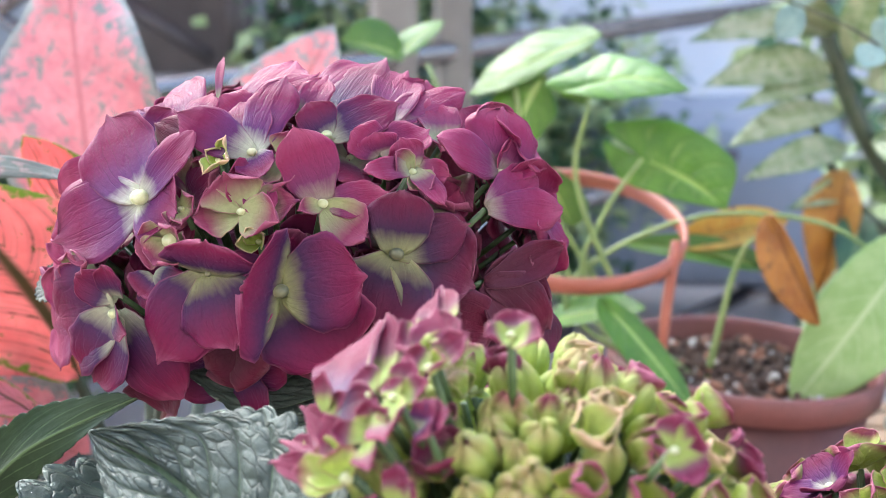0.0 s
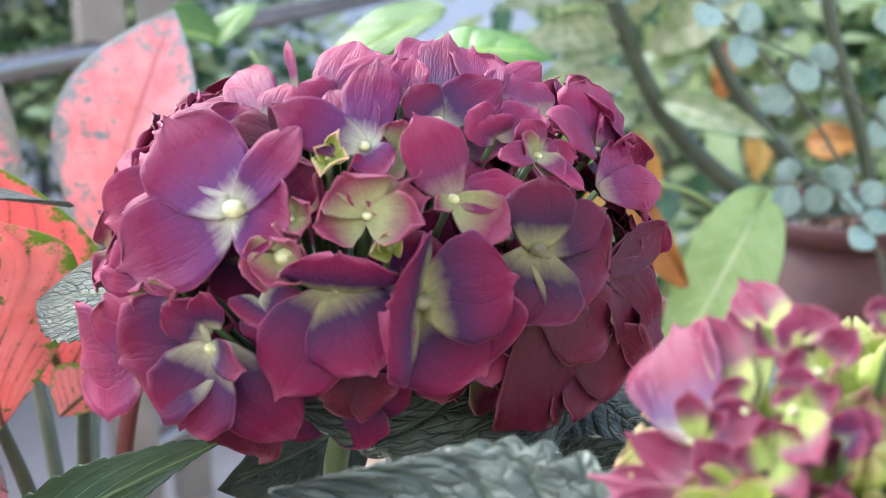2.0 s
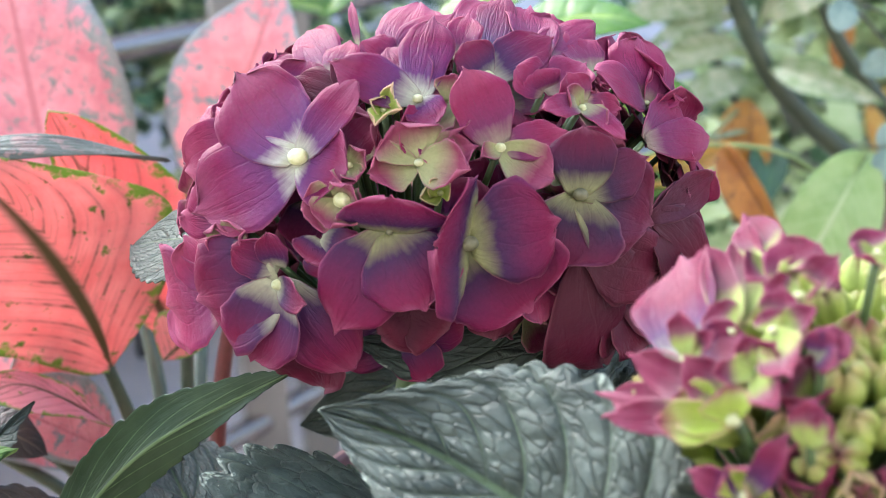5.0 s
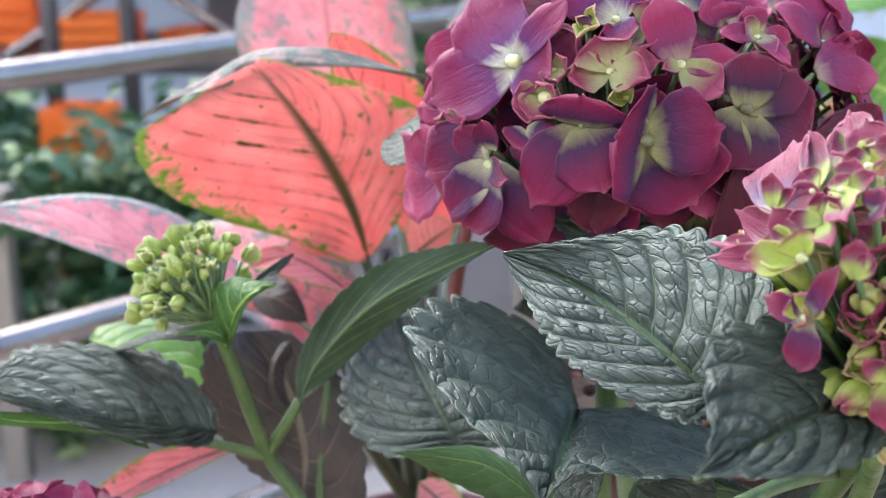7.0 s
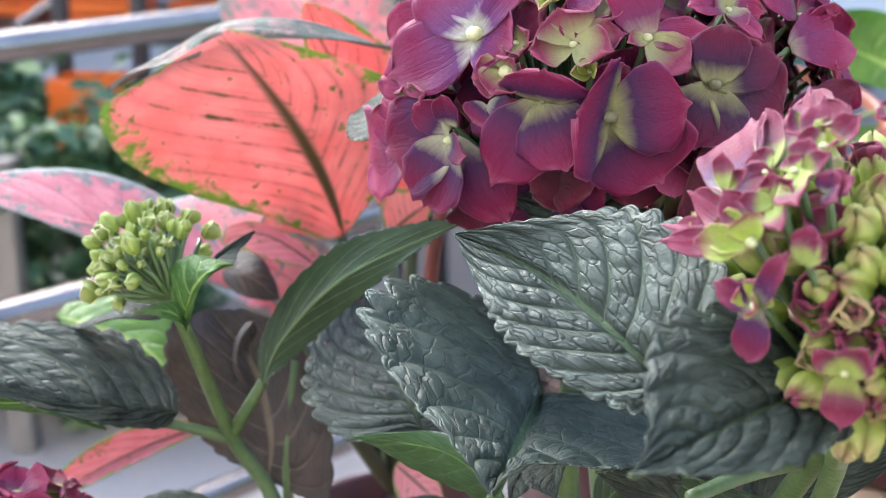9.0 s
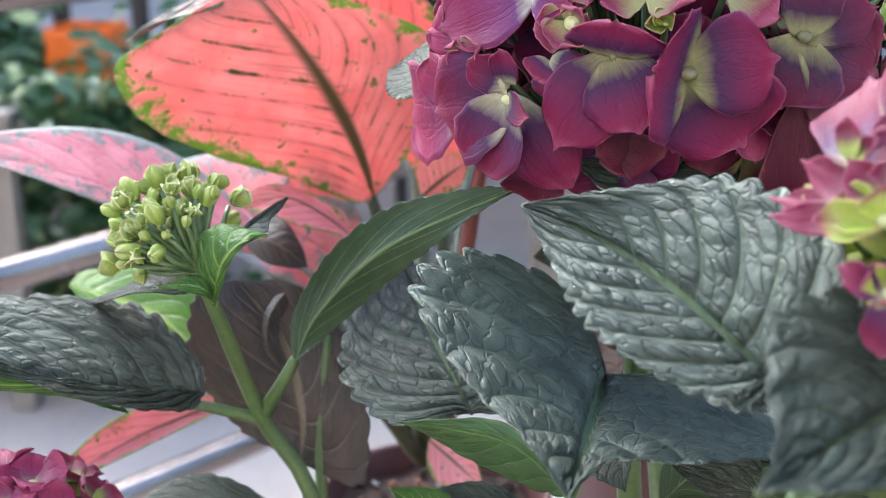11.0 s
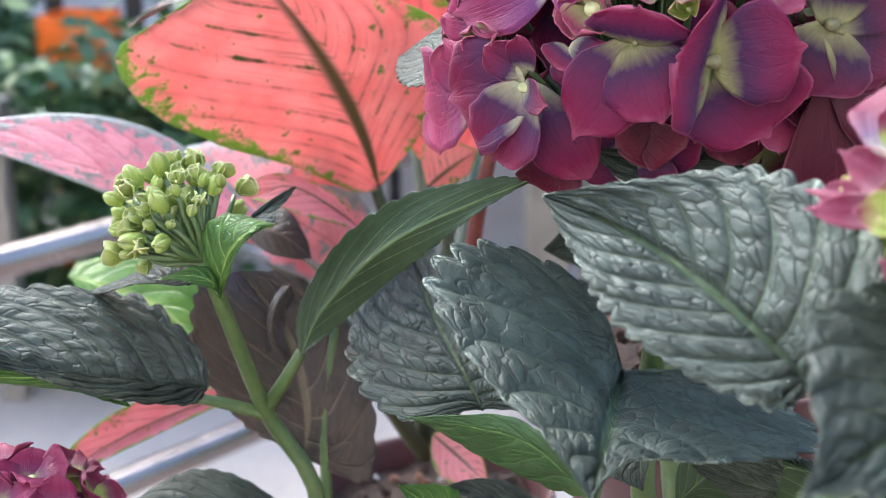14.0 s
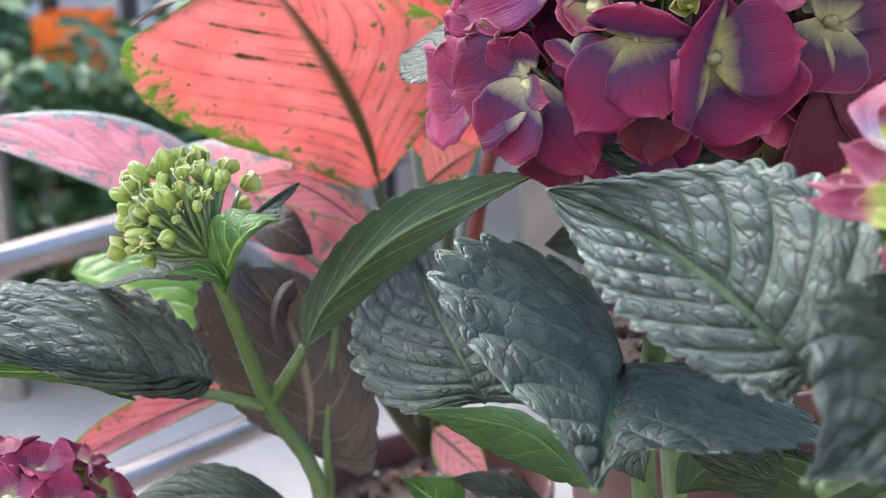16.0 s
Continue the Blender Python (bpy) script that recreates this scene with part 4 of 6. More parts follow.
    floret(head, (-0.0121, -0.0621, 1.0102), (-0.1363, -0.8376, 0.5290), 'young', [(155, 0.0078, 0.0066, 54), (59, 0.0111, 0.0051, 48), (-25, 0.0116, 0.0059, 49), (-103, 0.0109, 0.0078, 43)], 0.0013)
    floret(head, (0.0087, -0.0583, 1.0112), (-0.0122, -0.8284, 0.5601), 'cup', [(-99, 0.0170, 0.0159, 21), (-119, 0.0185, 0.0119, 19), (73, 0.0089, 0.0107, 22)], 0.0000)
    floret(head, (-0.0266, -0.0722, 0.9850), (-0.2249, -0.9276, 0.2982), 'cup', [(-163, 0.0142, 0.0162, 11), (-116, 0.0111, 0.0174, 19), (-39, 0.0086, 0.0116, 31), (59, 0.0087, 0.0116, 51)], 0.0032)
    floret(head, (-0.0346, -0.0690, 0.9719), (-0.2897, -0.9397, 0.1816), 'plum', [(-67, 0.0131, 0.0176, 15), (-120, 0.0083, 0.0156, 25), (-25, 0.0158, 0.0156, 15)], 0.0000)
    floret(head, (0.0031, -0.0756, 0.9859), (-0.0466, -0.9511, 0.3052), 'young', [(-167, 0.0103, 0.0077, 42), (42, 0.0084, 0.0066, 62), (121, 0.0093, 0.0077, 54)], 0.0012)
    floret(head, (-0.0240, -0.0686, 0.9950), (-0.2088, -0.8961, 0.3917), 'cup', [(35, 0.0087, 0.0097, 35), (-98, 0.0089, 0.0097, 30), (-62, 0.0089, 0.0077, 38)], 0.0012)
    floret(head, (-0.0015, -0.0668, 1.0032), (-0.0744, -0.8807, 0.4679), 'mature', [(167, 0.0086, 0.0156, 34), (-48, 0.0144, 0.0117, 13)], 0.0000)
    rnd = random.Random(7)
    # the far side of the head
    for k in range(46):
        a, e = rnd.uniform(-0.12, math.pi + 0.12), rnd.uniform(-0.6, 0.75)
        d = Vector((math.cos(a) * math.cos(e), math.sin(a) * math.cos(e), math.sin(e)))
        c = Vector((0.002, 0.004, 0.962)) + Vector((d.x * 0.076, d.y * 0.080, d.z * 0.066))
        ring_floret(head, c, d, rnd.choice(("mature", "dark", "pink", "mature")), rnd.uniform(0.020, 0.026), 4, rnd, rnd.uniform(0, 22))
    # florets half hidden between the large ones; shade below put into darker petal colours
    for k in range(26):
        a, e = rnd.uniform(math.pi, 2 * math.pi), rnd.uniform(-0.5, 0.85)
        d = Vector((math.cos(a) * math.cos(e), math.sin(a) * math.cos(e), math.sin(e)))
        c = Vector((0.0, 0.0, 0.962)) + Vector((d.x * 0.074, d.y * 0.064, d.z * 0.060))
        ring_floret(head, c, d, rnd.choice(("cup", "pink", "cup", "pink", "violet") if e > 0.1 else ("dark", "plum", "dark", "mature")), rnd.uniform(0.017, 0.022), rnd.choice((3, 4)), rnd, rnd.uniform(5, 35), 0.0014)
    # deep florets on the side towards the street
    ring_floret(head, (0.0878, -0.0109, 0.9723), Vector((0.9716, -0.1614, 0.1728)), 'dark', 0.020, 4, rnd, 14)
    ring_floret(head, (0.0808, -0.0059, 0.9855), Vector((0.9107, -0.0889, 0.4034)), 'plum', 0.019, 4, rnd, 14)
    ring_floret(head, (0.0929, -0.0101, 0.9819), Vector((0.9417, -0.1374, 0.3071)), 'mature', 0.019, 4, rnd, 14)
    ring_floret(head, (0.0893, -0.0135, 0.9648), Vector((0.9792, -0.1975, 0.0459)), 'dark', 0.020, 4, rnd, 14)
    ring_floret(head, (0.0715, -0.0025, 0.9912), Vector((0.8484, -0.0398, 0.5279)), 'plum', 0.018, 4, rnd, 14)
    ring_floret(head, (0.0832, -0.0035, 1.0059), Vector((0.7792, -0.0442, 0.6252)), 'mature', 0.019, 4, rnd, 14)
    # an inner layer seen through the gaps, its lower half coloured dark as shade
    for k in range(60):
        a, e = rnd.uniform(math.pi, 2 * math.pi), rnd.uniform(-0.5, 1.3)
        d = Vector((math.cos(a) * math.cos(e), math.sin(a) * math.cos(e), math.sin(e)))
        c = Vector((0.0, 0.0, 0.962)) + Vector((d.x * 0.066, d.y * 0.058, d.z * 0.054))
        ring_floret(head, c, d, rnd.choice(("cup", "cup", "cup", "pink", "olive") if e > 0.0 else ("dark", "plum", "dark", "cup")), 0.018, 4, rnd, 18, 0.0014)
    stalks(head, (-0.004, 0.0, 0.905))


def front_head():
    head_front = head_part("young mophead, lime green florets with rose edges")
    floret(head_front, (0.0465, -0.2108, 0.9744), (-0.6757, -0.5221, 0.5204), 'rose', [(131, 0.0381, 0.0235, -25), (32, 0.0157, 0.0124, -3)], 0.0012)
    floret(head_front, (0.0454, -0.2149, 0.9769), (-0.6485, -0.5487, 0.5276), 'half', [(106, 0.0104, 0.0079, 25), (47, 0.0089, 0.0054, 9)], 0.0000)
    floret(head_front, (0.0568, -0.2141, 0.9811), (-0.5663, -0.5522, 0.6119), 'half', [(116, 0.0423, 0.0115, -26), (131, 0.0312, 0.0096, -16), (148, 0.0096, 0.0096, 3)], 0.0014)
    floret(head_front, (0.0706, -0.2172, 0.9893), (-0.4174, -0.5736, 0.7048), 'half', [(117, 0.0182, 0.0132, -5), (58, 0.0125, 0.0091, 6), (169, 0.0088, 0.0082, 5)], 0.0000)
    floret(head_front, (0.0707, -0.2169, 0.9888), (-0.4188, -0.5734, 0.7042), 'halfgreen', [(94, 0.0141, 0.0132, -18), (29, 0.0059, 0.0083, 26)], 0.0016)
    floret(head_front, (0.0631, -0.2226, 0.9833), (-0.4838, -0.6229, 0.6147), 'half', [(92, 0.0108, 0.0089, 3), (32, 0.0112, 0.0073, 14), (128, 0.0057, 0.0073, 6), (-53, 0.0159, 0.0116, 24)], 0.0012)
    floret(head_front, (0.0579, -0.2264, 0.9758), (-0.5372, -0.6656, 0.5181), 'half', [(118, 0.0092, 0.0062, 21), (61, 0.0082, 0.0083, 17), (-45, 0.0133, 0.0080, 29), (-162, 0.0100, 0.0067, 30)], 0.0000)
    floret(head_front, (0.0585, -0.2258, 0.9759), (-0.5349, -0.6634, 0.5232), 'halfgreen', [(99, 0.0059, 0.0094, 16)], 0.0014)
    floret(head_front, (0.0701, -0.2319, 0.9801), (-0.4147, -0.7116, 0.5672), 'rose', [(41, 0.0083, 0.0088, 19), (91, 0.0066, 0.0072, 17), (-25, 0.0061, 0.0067, 31)], 0.0000)
    floret(head_front, (0.0652, -0.2402, 0.9635), (-0.4697, -0.8101, 0.3509), 'half', [(95, 0.0109, 0.0095, 22), (60, 0.0088, 0.0066, 18)], 0.0000)
    floret(head_front, (0.0524, -0.2282, 0.9661), (-0.5486, -0.7517, 0.3661), 'half', [(179, 0.0426, 0.0106, -26), (161, 0.0366, 0.0113, -23), (-173, 0.0370, 0.0086, -18), (138, 0.0194, 0.0103, -10)], 0.0000)
    floret(head_front, (0.0526, -0.2286, 0.9659), (-0.5455, -0.7555, 0.3628), 'halfgreen', [(170, 0.0174, 0.0127, -13), (-172, 0.0198, 0.0103, -5), (109, 0.0081, 0.0120, 18)], 0.0018)
    floret(head_front, (0.0538, -0.2347, 0.9507), (-0.5396, -0.8304, 0.1391), 'rose', [(165, 0.0139, 0.0079, 1), (-94, 0.0157, 0.0113, -1), (61, 0.0188, 0.0068, 14)], 0.0000)
    floret(head_front, (0.0539, -0.2340, 0.9508), (-0.5440, -0.8273, 0.1405), 'halfgreen', [(131, 0.0080, 0.0096, 11), (-13, 0.0066, 0.0075, 66), (68, 0.0094, 0.0103, 18)], 0.0016)
    floret(head_front, (0.0756, -0.2454, 0.9374), (-0.3110, -0.9484, -0.0610), 'half', [(-93, 0.0172, 0.0112, -6), (134, 0.0105, 0.0092, 21), (57, 0.0114, 0.0102, 23)], 0.0012)
    floret(head_front, (0.0692, -0.2040, 0.9928), (-0.3007, -0.4971, 0.8139), 'half', [(121, 0.0302, 0.0122, -23), (-137, 0.0085, 0.0107, 19), (0, 0.0133, 0.0091, 24)], 0.0012)
    floret(head_front, (0.0894, -0.2130, 0.9959), (-0.0848, -0.5755, 0.8134), 'half', [(95, 0.0102, 0.0104, -10), (-15, 0.0089, 0.0089, 23), (-154, 0.0067, 0.0089, 26)], 0.0012)
    floret(head_front, (0.1264, -0.2328, 0.9759), (0.2847, -0.7904, 0.5424), 'half', [(-1, 0.0084, 0.0129, 17), (72, 0.0091, 0.0100, 8), (-75, 0.0095, 0.0115, 19)], 0.0012)
    rnd = random.Random(9)
    centre = Vector((0.096, -0.190, 0.940))
    for k in range(96):
        # even spread over the dome
        z = 1 - (k + 0.5) / 96 * 1.50
        a = k * 2.39996
        d = Vector((math.cos(a) * math.sqrt(max(0, 1 - z * z)), math.sin(a) * math.sqrt(max(0, 1 - z * z)), z))
        deep = d.y < -0.1 and d.x < 0.15
        if d.x < -0.35 and d.z < 0.3 or d.z < -0.45:
            continue
        c = centre + Vector((d.x * 0.056, d.y * 0.052, d.z * 0.038)) * (rnd.uniform(0.70, 0.82) if deep else rnd.uniform(0.84, 0.96))
        if not deep and rnd.random() < 0.45:
            ring_floret(head_front, c, d + Vector((0, 0, 0.3)), rnd.choice(("young", "halfgreen", "young")), rnd.uniform(0.0085, 0.012), 4, rnd, rnd.uniform(48, 72), 0.0022)
        elif deep and rnd.random() < 0.40:
            ring_floret(head_front, c, d + Vector((0, 0, 0.5)), rnd.choice(("halfgreen", "half", "young")), rnd.uniform(0.009, 0.013), 4, rnd, rnd.uniform(55, 74), 0.0018)
        elif deep or rnd.random() < 0.55:
            bud(head_front, c, (d + Vector((0, 0, 0.35))).normalized(), rnd.uniform(0.008, 0.0112), rnd.choice(("young", "young", "halfgreen")), rnd)
        else:
            ring_floret(head_front, c, d, rnd.choice(("halfgreen", "half", "halfgreen")), rnd.uniform(0.010, 0.015), rnd.choice((3, 4)), rnd, rnd.uniform(45, 72), 0.0022)
    for k in range(120):
        a, e = rnd.uniform(0, 6.28), rnd.uniform(-0.75, 1.4)
        d = Vector((math.cos(a) * math.cos(e), math.sin(a) * math.cos(e), math.sin(e)))
        c = centre + Vector((d.x * 0.043, d.y * 0.042, d.z * 0.030)) * rnd.uniform(0.85, 1.0)
        bud(head_front, c, d, rnd.uniform(0.0075, 0.0115), rnd.choice(("young", "young", "halfgreen")), rnd)
    # the lower front of the head
    for k in range(70):
        a, e = rnd.uniform(1.02 * math.pi, 1.98 * math.pi), rnd.uniform(-0.75, 0.25)
        d = Vector((math.cos(a) * math.cos(e), math.sin(a) * math.cos(e), math.sin(e)))
        if d.x < -0.55:
            continue
        c = centre + Vector((d.x * 0.052, d.y * 0.047, d.z * 0.040)) * rnd.uniform(0.74, 0.96)
        if rnd.random() < 0.6:
            bud(head_front, c, (d + Vector((0, 0, 0.3))).normalized(), rnd.uniform(0.0075, 0.0115), rnd.choice(("young", "halfgreen")), rnd)
        else:
            ring_floret(head_front, c, d + Vector((0, 0, 0.4)), rnd.choice(("halfgreen", "half", "young")), rnd.uniform(0.009, 0.013), 4, rnd, rnd.uniform(40, 70), 0.0018)
    stalks(head_front, (0.092, -0.17, 0.900))


def green_bud():
    head = head_part("tight cluster of unopened lime green buds", left)
    rnd = random.Random(5)
    foot = Vector((-0.1713, -0.0400, 0.8842))
    # several small umbels make up the cluster
    for place, size, count in (
        ((-0.1979, -0.0400, 0.8905), 0.0105, 9),
        ((-0.2026, -0.0300, 0.9029), 0.0105, 8),
        ((-0.1885, -0.0440, 0.9008), 0.0100, 9),
        ((-0.1906, -0.0200, 0.9071), 0.0115, 9),
        ((-0.1748, -0.0360, 0.9088), 0.0110, 9),
        ((-0.1690, -0.0180, 0.9072), 0.0110, 9),
        ((-0.1865, 0.0000, 0.9075), 0.0110, 7),
        ((-0.2096, 0.0050, 0.8961), 0.0110, 6),
        ((-0.1800, -0.0450, 0.9025), 0.0100, 6),
    ):
        place = Vector((-0.186, -0.025, 0.8985)).lerp(Vector(place), 0.84)
        out = (place - foot).normalized()
        for k in range(count):
            z = 1 - (k + 0.5) / count * 1.35
            a = k * 2.39996 + rnd.uniform(-0.4, 0.4)
            x, y, w = basis(out)
            ring = math.sqrt(max(0.0, 1 - z * z))
            d = x * math.cos(a) * ring + y * math.sin(a) * ring + w * z
            c = place + d * size * rnd.uniform(0.55, 1.0) - out * 0.004
            way = (d + out * 0.5 + Vector((0, -0.1, 0.35))).normalized()
            if rnd.random() < 0.45:
                ring_floret(head, c, way, "budgreen", rnd.uniform(0.0052, 0.0088), rnd.choice((3, 4)), rnd, rnd.uniform(58, 80), 0.0010)
            else:
                bud(head, c, way, rnd.choice((0.0038, 0.0046, 0.0055, 0.0066)), "budgreen", rnd)
    stalks(head, foot, 0.0010)


def side_head(centre, size, seed, kinds, label, owner=None):
    head = head_part(label, owner)
    rnd = random.Random(seed)
    centre = Vector(centre)
    for k in range(30):
        z = 1 - (k + 0.5) / 30 * 1.3
        a = k * 2.39996
        d = Vector((math.cos(a) * math.sqrt(max(0, 1 - z * z)), math.sin(a) * math.sqrt(max(0, 1 - z * z)), z))
        ring_floret(head, centre + d * size, d, rnd.choice(kinds), size * 0.45, 4, rnd, 30)
    stalks(head, centre - Vector((0, 0, size * 1.2)))


main_head()
front_head()
green_bud()
side_head((0.222, -0.045, 0.862), 0.036, 21, ("half", "halfgreen", "violet"), "small mophead of rose florets")
side_head((-0.236, -0.080, 0.775), 0.034, 22, ("pink", "mature", "half"), "small mophead of bright pink florets", left)


def hydrangea_leaves():
    blade(plant, HYD, [(0.0328, -0.2000, 0.9118), (0.0205, -0.1860, 0.9200), (0.0049, -0.1680, 0.9282), (-0.0152, -0.1500, 0.9357), (-0.0387, -0.1370, 0.9413)],
          [(0.0238, -0.2070, 0.9087), (-0.0011, -0.1970, 0.9132), (-0.0189, -0.1800, 0.9224), (-0.0299, -0.1560, 0.9316)],
          [(0.0497, -0.2140, 0.9342), (0.0446, -0.1880, 0.9527), (0.0190, -0.1560, 0.9563), (-0.0110, -0.1440, 0.9487)], teeth=20, laterals=8, quilt=0.0019, puff=0.05)
    blade(plant, HYD, [(-0.0143, -0.0580, 0.8550), (-0.0160, -0.1000, 0.8606), (-0.0186, -0.1480, 0.8669), (-0.0213, -0.1900, 0.8719)],
          [(0.0256, -0.0400, 0.8466), (0.0535, -0.0850, 0.8432), (0.0208, -0.1400, 0.8616), (-0.0083, -0.1720, 0.8763)],
          [(-0.0290, -0.0300, 0.8748), (-0.0620, -0.0700, 0.9059), (-0.0738, -0.1120, 0.9037), (-0.0547, -0.1520, 0.8895), (-0.0347, -0.1800, 0.8829)], teeth=18, laterals=8, quilt=0.0027, puff=0.03, lean=0.12)
    blade(plant, HYD, [(-0.0666, -0.0300, 0.8245), (-0.0787, -0.0100, 0.8362), (-0.0938, 0.0220, 0.8464), (-0.1072, 0.0580, 0.8568)],
          [(-0.0970, -0.0460, 0.8254), (-0.1217, -0.0140, 0.8370), (-0.1218, 0.0240, 0.8495)],
          [(-0.0450, -0.0300, 0.8285), (-0.0525, 0.0120, 0.8445), (-0.0821, 0.0500, 0.8573)], teeth=14, laterals=8, quilt=0.0017, puff=0.02)
    blade(left, HYD, [(-0.1775, -0.0220, 0.8243), (-0.2019, -0.0450, 0.8364), (-0.2301, -0.0620, 0.8478), (-0.2599, -0.0750, 0.8617)],
          [(-0.1815, -0.0340, 0.8218), (-0.1963, -0.0500, 0.8295), (-0.2203, -0.0660, 0.8425), (-0.2478, -0.0750, 0.8545)],
          [(-0.1845, -0.0040, 0.8325), (-0.2068, -0.0020, 0.8524), (-0.2385, -0.0140, 0.8614), (-0.2659, -0.0320, 0.8624)], teeth=14, laterals=7, quilt=0.0023, puff=0.05, lean=0.42, cells=9.0)
    blade(left, HYD, [(-0.1439, -0.0040, 0.8307), (-0.1306, -0.0120, 0.8573), (-0.0989, -0.0280, 0.8914), (-0.0477, -0.0480, 0.9217)],
          [(-0.1287, -0.0140, 0.8474), (-0.0994, -0.0260, 0.8769), (-0.0701, -0.0400, 0.9037)],
          [(-0.1448, -0.0020, 0.8506), (-0.1263, -0.0100, 0.8813), (-0.0961, -0.0240, 0.9068), (-0.0681, -0.0400, 0.9183)], teeth=18, laterals=6, quilt=0.0002, puff=0.03, flip=True)
    blade(left, YOUNG, [(-0.1636, -0.0450, 0.8708), (-0.1605, -0.0500, 0.8833), (-0.1550, -0.0550, 0.8943), (-0.1478, -0.0560, 0.9013), (-0.1415, -0.0460, 0.9014)],
          [(-0.1691, -0.0440, 0.8792), (-0.1697, -0.0440, 0.8902), (-0.1684, -0.0440, 0.8990), (-0.1610, -0.0420, 0.9030), (-0.1509, -0.0420, 0.9016)],
          [(-0.1588, -0.0520, 0.8813), (-0.1543, -0.0560, 0.8908), (-0.1486, -0.0580, 0.8985), (-0.1442, -0.0520, 0.9014)], teeth=8, laterals=5, quilt=0.0007, puff=0.08)
    blade(left, YOUNG, [(-0.1627, -0.0480, 0.8737), (-0.1651, -0.0530, 0.8809), (-0.1719, -0.0550, 0.8833), (-0.1845, -0.0500, 0.8800)],
          [(-0.1655, -0.0460, 0.8822), (-0.1726, -0.0450, 0.8836), (-0.1799, -0.0450, 0.8809)],
          [(-0.1635, -0.0550, 0.8784), (-0.1700, -0.0580, 0.8818), (-0.1773, -0.0550, 0.8814)], teeth=6, laterals=5, quilt=0.0004, puff=0.06)
    blade(left, HYD, [(-0.1542, -0.0360, 0.8983), (-0.1496, -0.0300, 0.9011), (-0.1448, -0.0240, 0.9041), (-0.1397, -0.0180, 0.9074)],
          [(-0.1534, -0.0340, 0.9004), (-0.1491, -0.0280, 0.9036), (-0.1439, -0.0220, 0.9062)],
          [(-0.1481, -0.0400, 0.8993), (-0.1444, -0.0340, 0.8987), (-0.1444, -0.0280, 0.9013), (-0.1413, -0.0220, 0.9043)], teeth=7, laterals=5, quilt=0.0004, puff=0.04)
    blade(left, HYD, [(-0.1745, -0.0350, 0.8749), (-0.1899, -0.0300, 0.8726), (-0.2083, -0.0200, 0.8668), (-0.2292, -0.0100, 0.8579)],
          [(-0.1790, -0.0400, 0.8747), (-0.1983, -0.0320, 0.8707), (-0.2166, -0.0200, 0.8629)],
          [(-0.1829, -0.0150, 0.8752), (-0.2002, -0.0080, 0.8724), (-0.2138, -0.0060, 0.8643)], teeth=7, laterals=5, quilt=0.0004, puff=0.05)
    blade(left, SYN, [(-0.2751, 0.0850, 0.8309), (-0.2534, 0.0850, 0.8250), (-0.2277, 0.0800, 0.8171), (-0.2046, 0.0700, 0.8009)],
          [(-0.2720, 0.1000, 0.8333), (-0.2437, 0.1000, 0.8372), (-0.2194, 0.1000, 0.8259), (-0.2102, 0.0900, 0.8113)],
          [(-0.2611, 0.0750, 0.8218), (-0.2411, 0.0700, 0.8119), (-0.2203, 0.0700, 0.8002)], teeth=9, laterals=6, quilt=0.0004, puff=0.05)
    blade(left, BROWN, [(-0.1504, 0.0120, 0.8573), (-0.1565, 0.0060, 0.8476), (-0.1570, 0.0060, 0.8352), (-0.1512, 0.0100, 0.8233)],
          [(-0.1552, 0.0140, 0.8542), (-0.1601, 0.0120, 0.8447), (-0.1600, 0.0100, 0.8322), (-0.1550, 0.0100, 0.8251)],
          [(-0.1499, 0.0140, 0.8499), (-0.1538, 0.0140, 0.8423), (-0.1532, 0.0100, 0.8325)], teeth=0, laterals=5, quilt=0.0003, puff=0.03)
    blade(left, BROWN, [(-0.1491, 0.0200, 0.7747), (-0.1477, 0.0220, 0.8004), (-0.1564, 0.0300, 0.8280), (-0.1778, 0.0360, 0.8537)],
          [(-0.1769, 0.0300, 0.7846), (-0.1934, 0.0220, 0.8139), (-0.1923, 0.0150, 0.8498)],
          [(-0.1209, 0.0180, 0.7671), (-0.1188, 0.0220, 0.8019), (-0.1305, 0.0300, 0.8343), (-0.1552, 0.0340, 0.8528)], teeth=14, laterals=6, quilt=0.0006, puff=0.04)
    blade(plant, HYD, [(0.0802, -0.2050, 0.9190), (0.0584, -0.2300, 0.9210), (0.0388, -0.2560, 0.9212), (0.0222, -0.2800, 0.9217)],
          [(0.0838, -0.2250, 0.9140), (0.0630, -0.2550, 0.9161), (0.0394, -0.2740, 0.9198)],
          [(0.0763, -0.1900, 0.9278), (0.0541, -0.2050, 0.9412), (0.0297, -0.2300, 0.9446), (0.0243, -0.2520, 0.9371), (0.0254, -0.2700, 0.9279)], teeth=13, laterals=8, quilt=0.0021, puff=0.05)
    blade(plant, HYD, [(0.0793, -0.0050, 0.9189), (0.0477, -0.0250, 0.9285), (0.0095, -0.0450, 0.9368), (-0.0287, -0.0650, 0.9381)],
          [(0.0727, -0.0200, 0.8993), (0.0347, -0.0450, 0.9048), (-0.0047, -0.0600, 0.9169)],
          [(0.0788, -0.0000, 0.9345), (0.0455, -0.0100, 0.9405), (0.0028, -0.0300, 0.9424)], teeth=14, laterals=6, quilt=0.0014, puff=0.04)
